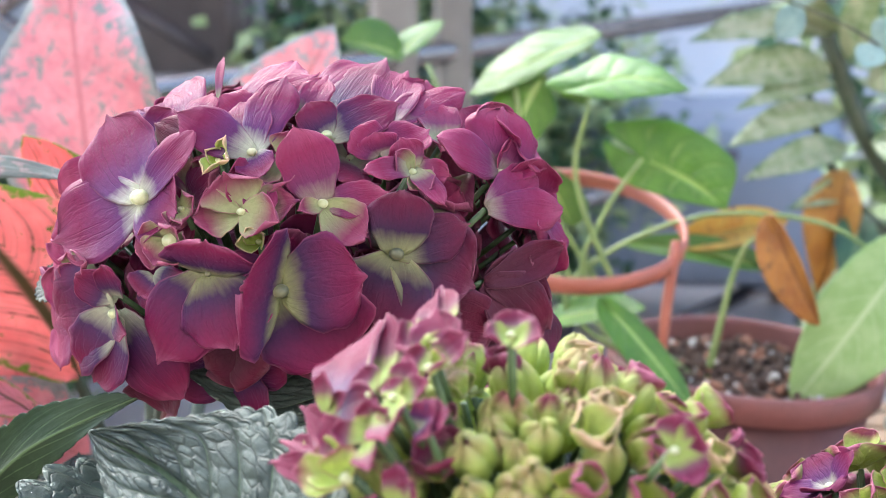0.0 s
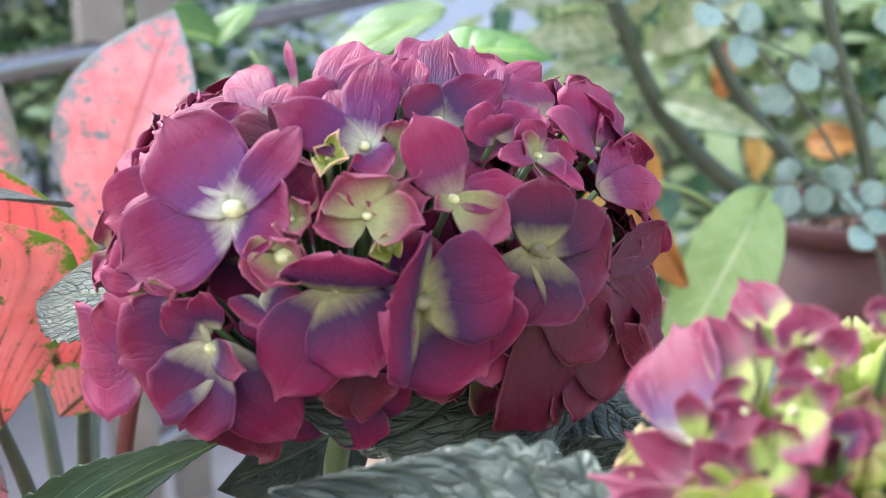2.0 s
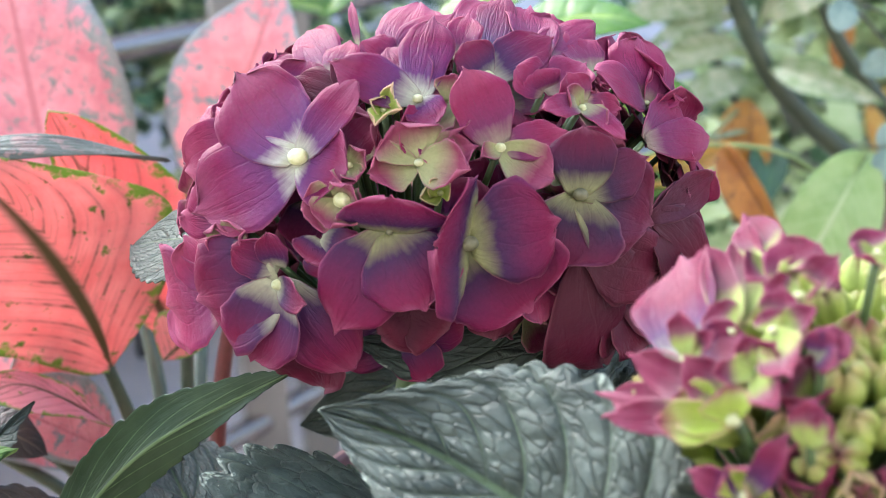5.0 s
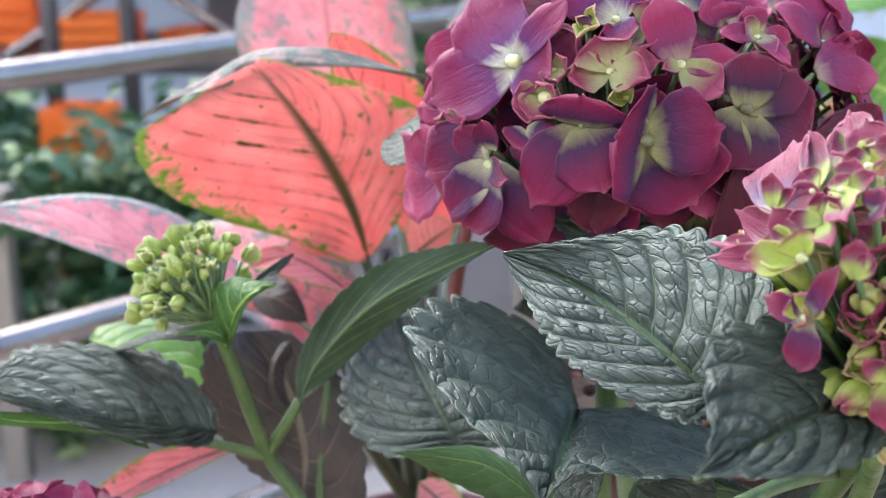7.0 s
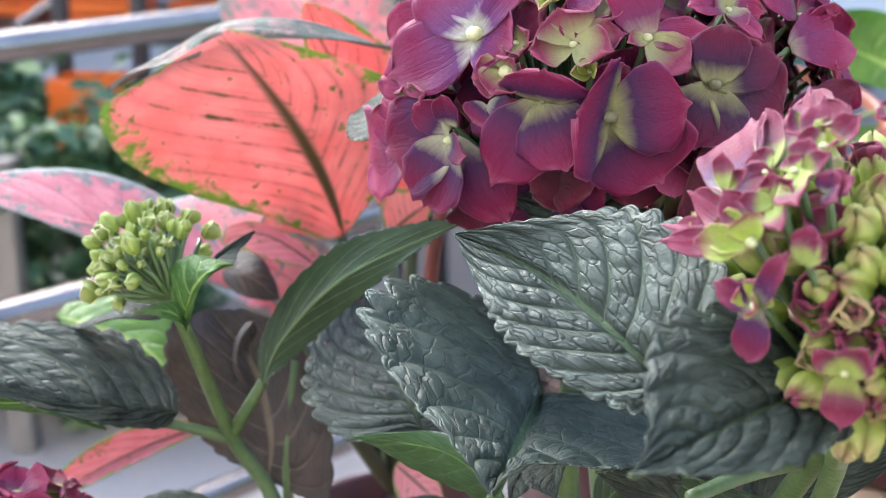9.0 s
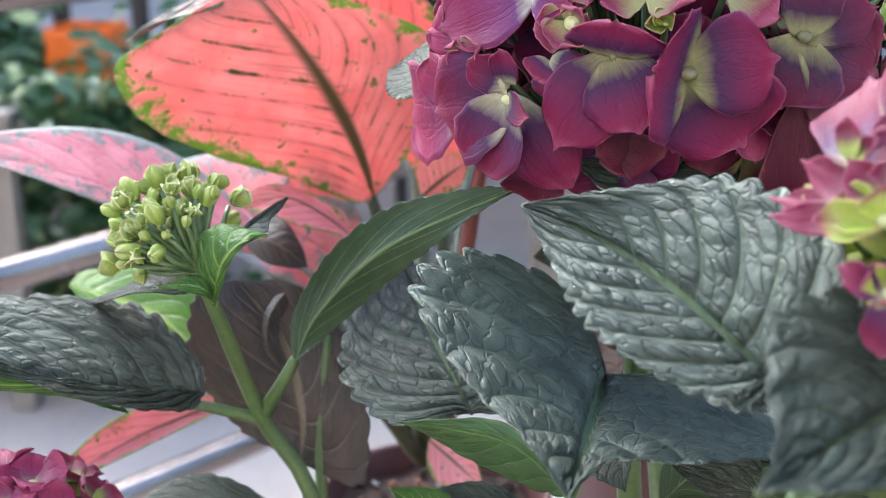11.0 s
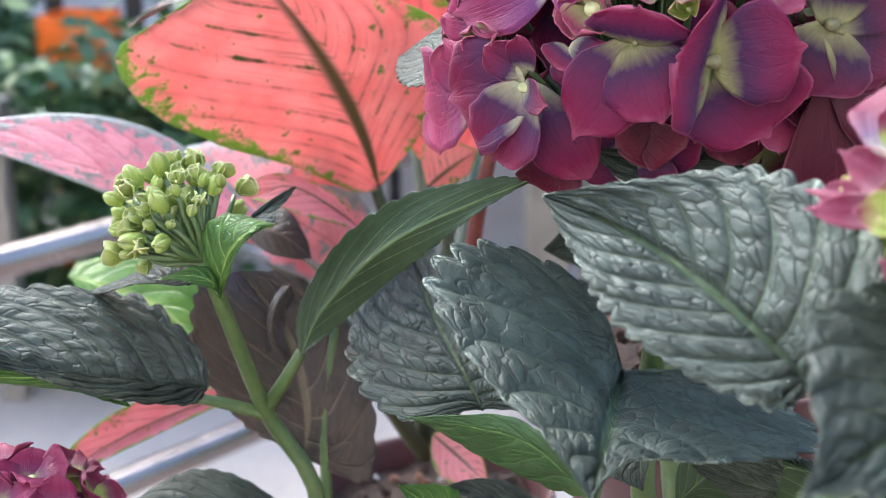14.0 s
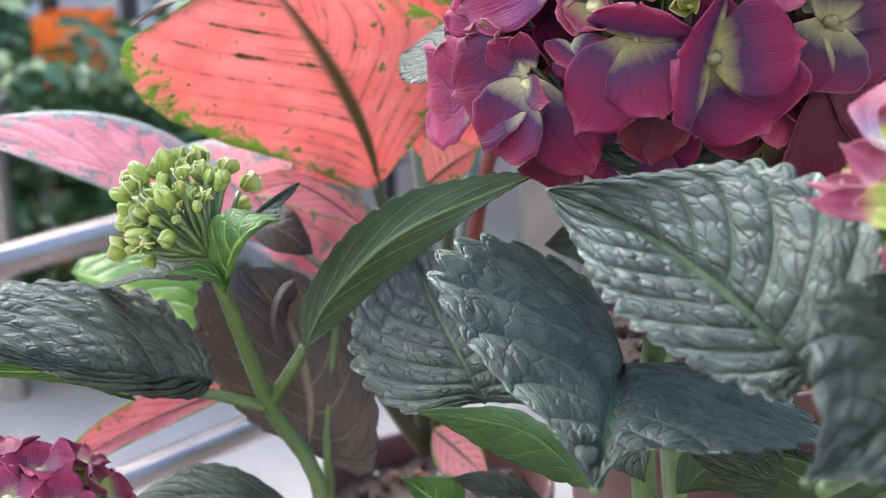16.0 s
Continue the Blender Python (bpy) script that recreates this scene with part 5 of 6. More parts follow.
    blade(plant, HYD, [(0.0741, 0.0150, 0.9130), (0.0855, -0.0050, 0.9076), (0.0955, -0.0200, 0.9011), (0.1070, -0.0350, 0.8928)],
          [(0.0893, 0.0300, 0.9112), (0.1070, 0.0150, 0.9075), (0.1159, -0.0100, 0.8996)],
          [(0.0672, -0.0100, 0.9048), (0.0739, -0.0300, 0.9008), (0.0890, -0.0400, 0.8967)], teeth=11, laterals=8, quilt=0.0015, puff=0.04)
    blade(plant, FRESH, [(-0.0226, -0.1200, 0.8355), (-0.0442, -0.1050, 0.8467), (-0.0667, -0.0880, 0.8439), (-0.0898, -0.0700, 0.8377)],
          [(-0.0288, -0.1180, 0.8481), (-0.0503, -0.1000, 0.8535), (-0.0710, -0.0850, 0.8466)],
          [(-0.0307, -0.1080, 0.8300), (-0.0510, -0.0880, 0.8285), (-0.0723, -0.0740, 0.8311)], teeth=9, laterals=6, quilt=0.0003, puff=0.03)
    blade(left, YOUNG, [(-0.2015, -0.0450, 0.8253), (-0.2142, -0.0520, 0.8357), (-0.2236, -0.0580, 0.8416), (-0.2444, -0.0660, 0.8443), (-0.2652, -0.0750, 0.8502)],
          [(-0.2070, -0.0500, 0.8346), (-0.2186, -0.0550, 0.8426), (-0.2389, -0.0620, 0.8463), (-0.2559, -0.0700, 0.8503)],
          [(-0.2075, -0.0500, 0.8290), (-0.2193, -0.0550, 0.8350), (-0.2396, -0.0620, 0.8393), (-0.2566, -0.0700, 0.8443)], teeth=12, laterals=7, quilt=0.0003, puff=0.03)
    leaf(plant, HYD, (-0.0563, -0.0100, 0.9578), (-0.1064, 0.0350, 0.9479), (-0.4126, -0.2676, 0.8707), (0.0240, 0.0230), (0.11, 0.11), quilt=0.0003, arch=0.05, teeth=14)
    leaf(plant, HYD, (0.0732, -0.0200, 0.7850), (0.0117, -0.0300, 0.8085), (0.1642, -0.9864, 0.0099), (0.0070, 0.0134), (0.82, 0.42), quilt=0.0006, arch=0.1, teeth=9)
    leaf(left, HYD, (-0.1486, 0.0000, 0.7567), (-0.2166, -0.0300, 0.7684), (0.2133, -0.1060, 0.9712), (0.0143, 0.0171), (0.16, 0.15), quilt=0.0006, arch=0.12, teeth=9)
    leaf(plant, YOUNG, (-0.0776, -0.0300, 0.7709), (-0.0963, -0.0500, 0.8002), (0.7844, -0.6149, 0.0807), (0.0085, 0.0103), (0.31, 0.27), quilt=0.0005, arch=0.1, teeth=7)
    leaf(plant, HYD, (-0.0420, -0.0300, 0.7806), (-0.0856, -0.0200, 0.7839), (-0.0391, -0.4651, 0.8844), (0.0050, 0.0064), (0.49, 0.40), quilt=0.0006, arch=0.1, teeth=8)
    leaf(plant, HYD, (0.0595, -0.0200, 0.8815), (0.0902, -0.0600, 0.9062), (-0.8233, -0.3570, 0.4413), (0.0108, 0.0161), (0.19, 0.16), quilt=0.00095, arch=0.1, teeth=11)
    leaf(plant, HYD, (-0.0047, -0.0700, 0.8351), (-0.0061, -0.1000, 0.8293), (-0.5044, -0.1403, 0.8520), (0.0054, 0.0134), (0.25, 0.16), quilt=0.0005, arch=0.1, teeth=8)
    leaf(plant, HYD, (0.0612, -0.0750, 0.8179), (0.0084, -0.1000, 0.8408), (0.2679, -0.8940, -0.3591), (0.0091, 0.0147), (-0.35, -0.16), quilt=0.0006, arch=0.08, teeth=9)
    leaf(plant, HYD, (0.0698, -0.0500, 0.8040), (0.1202, -0.1000, 0.8540), (-0.6781, -0.7333, -0.0487), (0.0187, 0.0078), (-0.04, -0.25), quilt=0.0006, arch=0.1, teeth=9)
    leaf(plant, HYD, (0.0722, -0.0200, 0.7897), (0.0951, 0.0200, 0.8277), (0.0160, -0.6936, 0.7202), (0.0132, 0.0226), (0.20, 0.16), quilt=0.0006, arch=0.1, teeth=9)
    leaf(plant, HYD, (0.0156, 0.0750, 0.8813), (-0.0487, 0.0500, 0.8633), (0.3157, -0.9340, 0.1673), (0.0229, 0.0155), (0.14, 0.19), quilt=0.0006, arch=0.08, teeth=9)
    leaf(plant, HYD, (0.0288, 0.0850, 0.8752), (0.0566, 0.0400, 0.8550), (-0.5102, -0.5941, 0.6219), (0.0151, 0.0225), (0.30, 0.22), quilt=0.0006, arch=0.08, teeth=9)
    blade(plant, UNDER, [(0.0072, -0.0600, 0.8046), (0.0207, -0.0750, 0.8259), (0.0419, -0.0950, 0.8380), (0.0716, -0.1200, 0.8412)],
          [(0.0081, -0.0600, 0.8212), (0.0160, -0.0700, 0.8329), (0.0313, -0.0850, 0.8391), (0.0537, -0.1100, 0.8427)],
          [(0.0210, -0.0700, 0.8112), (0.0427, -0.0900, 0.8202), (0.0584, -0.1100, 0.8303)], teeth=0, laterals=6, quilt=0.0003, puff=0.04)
    blade(plant, HYD, [(-0.0178, -0.0350, 0.8198), (-0.0221, -0.0450, 0.8160), (-0.0262, -0.0550, 0.8119), (-0.0269, -0.0620, 0.8078)],
          [(-0.0251, -0.0350, 0.8182), (-0.0293, -0.0450, 0.8144), (-0.0286, -0.0550, 0.8110)],
          [(-0.0129, -0.0350, 0.8195), (-0.0138, -0.0420, 0.8164), (-0.0191, -0.0550, 0.8127)], teeth=6, laterals=5, quilt=0.0006, puff=0.05)


hydrangea_leaves()
for owner, pts, radii in (
    (plant, [(-0.004, 0.0, 0.906), (-0.008, 0.005, 0.880), (0.002, 0.02, 0.83), (0.012, -0.005, 0.75), (0.022, -0.02, 0.668)], (0.0042, 0.0055)),
    (plant, [(0.092, -0.17, 0.900), (0.085, -0.13, 0.865), (0.070, -0.08, 0.80), (0.045, -0.04, 0.668)], (0.0040, 0.0055)),
    (left, [(-0.1713, -0.0400, 0.8842), (-0.1674, -0.0300, 0.8623), (-0.160, 0.0, 0.805), (-0.140, 0.008, 0.755), (-0.145, 0.012, 0.636)], (0.0027, 0.0042)),
    (left, [(-0.160, 0.0, 0.806), (-0.150, -0.004, 0.822), (-0.143, -0.004, 0.834)], (0.0032, 0.0024)),
    (left, [(-0.160, 0.0, 0.804), (-0.178, -0.008, 0.812), (-0.193, -0.012, 0.816)], (0.0028, 0.0021)),
    (plant, [(-0.002, -0.055, 0.872), (-0.005, -0.042, 0.83), (-0.004, -0.032, 0.787), (0.004, -0.028, 0.73), (0.018, -0.03, 0.668)], (0.0045, 0.0055)),
    (plant, [(0.222, -0.045, 0.822), (0.19, -0.03, 0.78), (0.06, -0.02, 0.668)], (0.0035, 0.0050)),
    (left, [(-0.236, -0.080, 0.736), (-0.21, -0.05, 0.715), (-0.165, 0.0, 0.636)], (0.0035, 0.0050)),
    (left, [(-0.136, 0.03, 0.832), (-0.140, 0.022, 0.79), (-0.140, 0.02, 0.748), (-0.142, 0.02, 0.636)], (0.0020, 0.0030)),
    (plant, [(0.040, -0.185, 0.872), (0.060, -0.16, 0.87), (0.082, -0.12, 0.858)], (0.0024, 0.0032)),
    (plant, [(0.0847, -0.2000, 0.9188), (0.0849, -0.1700, 0.8825), (0.0863, -0.1300, 0.8464), (0.050, -0.050, 0.668)], (0.0028, 0.0045)),
):
    rod("stem", pts, radii, STEM, owner, "", 10, 18)

heads = [o for o in plant.children if o.name.startswith("flower_head")]
rain(heads[0], heads[0].children, (0.0, 0.0, 0.955), (0.03, 0.03), 420, 0.0006, 61)
rain(heads[0], heads[0].children, (-0.045, 0.0, 0.935), (0.016, 0.014), 420, 0.0007, 62)
rain(heads[0], heads[0].children, (0.035, 0.0, 0.960), (0.008, 0.009), 200, 0.0007, 63)
rain(plant, [o for o in plant.children if o.name.startswith("leaf")], (0.0, -0.12, 0.93), (0.10, 0.12), 420, 0.0007, 64, True)
rain(left, [o for o in left.children if o.name.startswith("leaf")], (-0.18, -0.01, 0.85), (0.07, 0.05), 160, 0.0007, 65, True)

# ---- red-leaved plant ----
plant = thing("chinese_evergreen", (-0.120, 0.215, 0.690), "potted chinese evergreen with salmon and pink mottled leaves", "plant")


def red_leaves():
    leaf(plant, AGL, (-0.1396, 0.1650, 0.8569), (-0.1776, 0.0780, 0.9772), (-0.3188, 0.8129, 0.4874), (0.0566, 0.0782), (-0.12, -0.08), arch=-0.02, bend=-0.055, shape=('slant', 'spade'), lean=0.48)
    blade(plant, AGLTOP, [(-0.2345, 0.0740, 0.9508), (-0.2097, 0.0780, 0.9637), (-0.1843, 0.0880, 0.9776), (-0.1528, 0.0950, 0.9779), (-0.0959, 0.1050, 0.9663)],
          [(-0.2190, 0.0700, 0.9592), (-0.1894, 0.0760, 0.9663), (-0.1866, 0.0820, 0.9750), (-0.1571, 0.0880, 0.9755), (-0.1248, 0.0980, 0.9720)],
          [(-0.2192, 0.0800, 0.9610), (-0.1981, 0.0900, 0.9733), (-0.1800, 0.1000, 0.9812), (-0.1491, 0.1050, 0.9806), (-0.1208, 0.1080, 0.9726)], teeth=0, laterals=9, quilt=0.0004, puff=0.04)
    blade(plant, AGL, [(-0.1340, 0.1150, 0.8439), (-0.1533, 0.1050, 0.8639), (-0.1707, 0.1000, 0.8736), (-0.1906, 0.1050, 0.8655)],
          [(-0.1441, 0.1100, 0.8616), (-0.1599, 0.1120, 0.8716), (-0.1764, 0.1080, 0.8778), (-0.1874, 0.1050, 0.8750)],
          [(-0.1445, 0.1000, 0.8552), (-0.1561, 0.0920, 0.8617), (-0.1700, 0.0900, 0.8662), (-0.1834, 0.0980, 0.8667)], teeth=0, laterals=7, quilt=0.0004, puff=0.05)
    blade(plant, BROWN, [(-0.1958, 0.1200, 0.8468), (-0.1827, 0.1120, 0.8480), (-0.1719, 0.1120, 0.8421), (-0.1645, 0.1150, 0.8334)],
          [(-0.1888, 0.1250, 0.8569), (-0.1751, 0.1220, 0.8537), (-0.1671, 0.1180, 0.8432)],
          [(-0.1926, 0.1150, 0.8410), (-0.1821, 0.1100, 0.8367), (-0.1717, 0.1100, 0.8348)], teeth=0, laterals=6, quilt=0.0003, puff=0.04)
    leaf(plant, AGL, (-0.1104, 0.2100, 0.8500), (-0.1495, 0.1350, 0.9880), (-0.0847, 0.8854, 0.4571), (0.0423, 0.0175), (0.07, 0.18), arch=-0.03, shape='broad')
    leaf(plant, PINK, (-0.1878, 0.3800, 0.8482), (-0.2193, 0.4400, 1.0680), (-0.1509, -0.9589, 0.2401), (0.0630, 0.0640), (0.15, 0.16), arch=0.04, wave=0.011)
    leaf(plant, PINK, (-0.1084, 0.4200, 0.8738), (-0.0489, 0.4800, 1.0083), (0.0567, -0.9208, 0.3859), (0.0463, 0.0382), (0.22, 0.24), arch=0.04)
    leaf(plant, PINK, (-0.1911, 0.1700, 0.8188), (-0.3433, 0.1000, 0.8937), (0.5494, -0.4261, 0.7187), (0.0119, 0.0371), (-0.02, 0.03), arch=0.08)
    leaf(plant, PINK, (-0.1455, 0.1900, 0.7997), (-0.1990, 0.1300, 0.8617), (0.7560, -0.6544, 0.0188), (0.0151, 0.0275), (-0.19, -0.05), arch=0.1)
    leaf(plant, PINK, (-0.1722, 0.2200, 0.7818), (-0.2724, 0.2600, 0.8488), (0.1507, -0.7332, 0.6631), (0.0277, 0.0369), (0.53, 0.39), arch=0.08)
    leaf(plant, AGL, (-0.1955, 0.1000, 0.7692), (-0.2925, 0.0600, 0.7258), (-0.0971, 0.8307, -0.5481), (0.0117, 0.0076), (-0.59, -0.90), arch=-0.03, bend=-0.05)
    leaf(plant, AGL, (-0.1148, 0.1700, 0.8556), (-0.0882, 0.1500, 0.8803), (0.3455, 0.8757, 0.3373), (0.0082, 0.0185), (0.12, 0.05))
    leaf(plant, PINK, (-0.1938, 0.2400, 0.7877), (-0.1668, 0.1400, 0.8950), (0.2454, -0.6775, -0.6934), (0.0203, 0.0260), (-0.07, -0.03), arch=0.06)
    leaf(plant, AGL, (-0.1108, 0.1500, 0.7271), (-0.0783, 0.1200, 0.7148), (0.4523, 0.7105, -0.5391), (0.0132, 0.0132), (-0.41, -0.41), arch=0.05)


red_leaves()
for pts, m in (
    ([(-0.142, 0.165, 0.860), (-0.130, 0.18, 0.80), (-0.122, 0.205, 0.69)], STEMDARK),
    ([(-0.105, 0.20, 0.87), (-0.110, 0.205, 0.80), (-0.115, 0.21, 0.69)], STEMDARK),
    ([(-0.19, 0.16, 0.83), (-0.16, 0.18, 0.79), (-0.125, 0.21, 0.69)], STEMDARK),
    ([(-0.15, 0.30, 0.90), (-0.13, 0.26, 0.82), (-0.118, 0.22, 0.69)], STEMDARK),
    ([(-0.10, 0.37, 0.88), (-0.11, 0.30, 0.80), (-0.115, 0.225, 0.69)], STEMDARK),
    ([(-0.075, 0.12, 0.90), (-0.088, 0.14, 0.84), (-0.110, 0.20, 0.69)], REDSTEM),
    ([(-0.17, 0.10, 0.80), (-0.15, 0.14, 0.77), (-0.122, 0.20, 0.69)], STEMDARK),
    ([(-0.21, 0.21, 0.80), (-0.17, 0.22, 0.76), (-0.125, 0.215, 0.69)], STEMDARK),
):
    rod("petiole", pts, (0.0030, 0.0050), m, plant, "", 8, 14)

# ---- arrowhead plant in the maroon pot ----
plant = thing("arrowhead_plant", (0.235, 0.515, 0.745), "arrowhead plant with bright green and yellowing leaves", "plant")


def arrow_leaves():
    blade(plant, SYN, [(0.1682, 0.5000, 0.9105), (0.1975, 0.4900, 0.8997), (0.2244, 0.4750, 0.8813)],
          [(0.1410, 0.5120, 0.9327), (0.1600, 0.5100, 0.9388), (0.1951, 0.5000, 0.9366), (0.2295, 0.4840, 0.9144)],
          [(0.1396, 0.5100, 0.9224), (0.1546, 0.5000, 0.8973), (0.1878, 0.4870, 0.8864)], teeth=0, laterals=5, quilt=0.0008, puff=0.08)
    blade(plant, SYN, [(0.1238, 0.4800, 0.9533), (0.1400, 0.4780, 0.9709), (0.1683, 0.4700, 0.9728), (0.1950, 0.4600, 0.9666)],
          [(0.0987, 0.4900, 0.9660), (0.1191, 0.5000, 0.9760), (0.1427, 0.5050, 0.9862), (0.1733, 0.4900, 0.9813)],
          [(0.1072, 0.4750, 0.9618), (0.1395, 0.4600, 0.9617), (0.1714, 0.4550, 0.9633)], teeth=0, laterals=5, quilt=0.0008, puff=0.06)
    blade(plant, SYN, [(0.1382, 0.5400, 0.9958), (0.1113, 0.5250, 0.9879), (0.0754, 0.5100, 0.9734), (0.0422, 0.5000, 0.9556)],
          [(0.1273, 0.5200, 0.9873), (0.0954, 0.5000, 0.9735), (0.0660, 0.4900, 0.9619)],
          [(0.1219, 0.5600, 1.0005), (0.0888, 0.5500, 0.9955), (0.0606, 0.5300, 0.9762)], teeth=0, laterals=6, quilt=0.0008, puff=0.05)
    blade(plant, SYN, [(0.0962, 0.5050, 0.9713), (0.0838, 0.5000, 0.9486), (0.0721, 0.4950, 0.9203)],
          [(0.0636, 0.5050, 0.9579), (0.0590, 0.5000, 0.9424), (0.0640, 0.4960, 0.9249)],
          [(0.1057, 0.5050, 0.9501), (0.0999, 0.5000, 0.9346), (0.0861, 0.4960, 0.9231)], teeth=0, laterals=5, quilt=0.0006, puff=0.06)
    blade(plant, SYN, [(0.0921, 0.5300, 0.8985), (0.1068, 0.5250, 0.8806), (0.1183, 0.5200, 0.8577)],
          [(0.0789, 0.5300, 0.8933), (0.0808, 0.5280, 0.8798), (0.0967, 0.5220, 0.8642)],
          [(0.1066, 0.5300, 0.8978), (0.1270, 0.5250, 0.8809), (0.1281, 0.5210, 0.8648)], teeth=0, laterals=5, quilt=0.0006, puff=0.06)
    leaf(plant, SYN, (-0.0177, 0.6200, 0.9716), (0.0148, 0.6600, 0.9960), (-0.0216, -0.5078, 0.8612), (0.0146, 0.0110), (-0.02, -0.02), arch=0.05, shape='broad', cordate=0.16, teeth=0)
    leaf(plant, SYN, (-0.0190, 0.6200, 0.9716), (-0.0608, 0.6000, 0.9841), (0.4779, -0.5966, 0.6448), (0.0110, 0.0270), (0.43, 0.16), arch=0.05, shape='broad', cordate=0.16, teeth=0)
    leaf(plant, SYN, (0.1081, 0.5000, 0.7918), (0.1693, 0.4600, 0.8140), (-0.5031, -0.3253, 0.8007), (0.0153, 0.0163), (0.26, 0.24), arch=0.05, shape='broad', cordate=0.16, teeth=0)
    leaf(plant, SYN, (0.1438, 0.4200, 0.8221), (0.1986, 0.3800, 0.7643), (0.2377, -0.6790, 0.6946), (0.0117, 0.0175), (0.06, 0.04), arch=0.05, shape='broad', cordate=0.16, teeth=0)
    leaf(plant, PALE, (0.3601, 0.5200, 0.8385), (0.2762, 0.4700, 0.7425), (0.0992, -0.9155, 0.3900), (0.0383, 0.0332), (-0.00, -0.00), arch=0.05, shape='broad', cordate=0.16, teeth=0)
    leaf(plant, YELLOW, (0.2090, 0.5600, 0.8383), (0.2865, 0.6000, 0.8470), (0.2978, -0.7153, 0.6322), (0.0149, 0.0163), (0.63, 0.55), arch=0.05, shape='broad', cordate=0.16, teeth=0)
    leaf(plant, DEAD, (0.2624, 0.5000, 0.8627), (0.2912, 0.4700, 0.8003), (-0.2323, -0.9140, 0.3325), (0.0073, 0.0208), (0.81, 0.43), arch=0.08, shape='broad', cordate=0.16, teeth=0)
    leaf(plant, SYN, (0.2555, 0.5600, 0.8204), (0.1565, 0.5500, 0.8391), (0.2066, -0.6017, 0.7715), (0.0150, 0.0120), (0.34, 0.44), arch=0.05, shape='broad', cordate=0.16, teeth=0)


arrow_leaves()
for pts in (
    ([(0.076, 0.50, 0.965), (0.09, 0.50, 0.90), (0.15, 0.51, 0.80), (0.19, 0.515, 0.745)]),
    ([(0.128, 0.48, 0.955), (0.12, 0.49, 0.90), (0.15, 0.50, 0.82), (0.20, 0.515, 0.745)]),
    ([(0.167, 0.50, 0.913), (0.14, 0.50, 0.87), (0.13, 0.50, 0.82), (0.21, 0.515, 0.745)]),
    ([(0.347, 0.54, 0.833), (0.30, 0.535, 0.860), (0.216, 0.52, 0.868), (0.14, 0.505, 0.840), (0.115, 0.50, 0.80), (0.19, 0.512, 0.745)]),
    ([(0.005, 0.62, 0.965), (0.05, 0.58, 0.88), (0.17, 0.53, 0.745)]),
    ([(0.09, 0.50, 0.895), (0.12, 0.50, 0.82), (0.18, 0.512, 0.745)]),
    ([(0.265, 0.50, 0.862), (0.24, 0.51, 0.84), (0.22, 0.515, 0.745)]),
    ([(0.15, 0.42, 0.80), (0.17, 0.46, 0.79), (0.20, 0.50, 0.745)]),
):
    rod("petiole", pts, (0.0016, 0.0026), PETIOLE, plant, "", 8, 16)

hoop = thing("plant_hoop", (0.178, 0.450, 0.748), "terracotta plastic support hoop stuck in the soil", "support")
tilt = Matrix.Rotation(radians(4), 4, "Y") @ Matrix.Rotation(radians(14), 4, "X")
part("ring", lathe(bmesh.new(), (0.113, 0.500, 0.862), [(0.0840, -0.005), (0.0875, -0.006), (0.0885, 0.0), (0.0875, 0.006), (0.0840, 0.005), (0.0835, 0.0), (0.0840, -0.005)], 64, tilt, False), POT, hoop)
rod("leg", [(0.190, 0.462, 0.862), (0.184, 0.455, 0.82), (0.176, 0.450, 0.735)], (0.0042, 0.0036), POT, hoop, "", 8, 8)

# ---- variegated plant, silver-leaved twigs and shrubs behind ----
plant = thing("dumb_cane", (0.600, 0.855, 0.742), "tall dumb cane with cream variegated leaves", "plant")


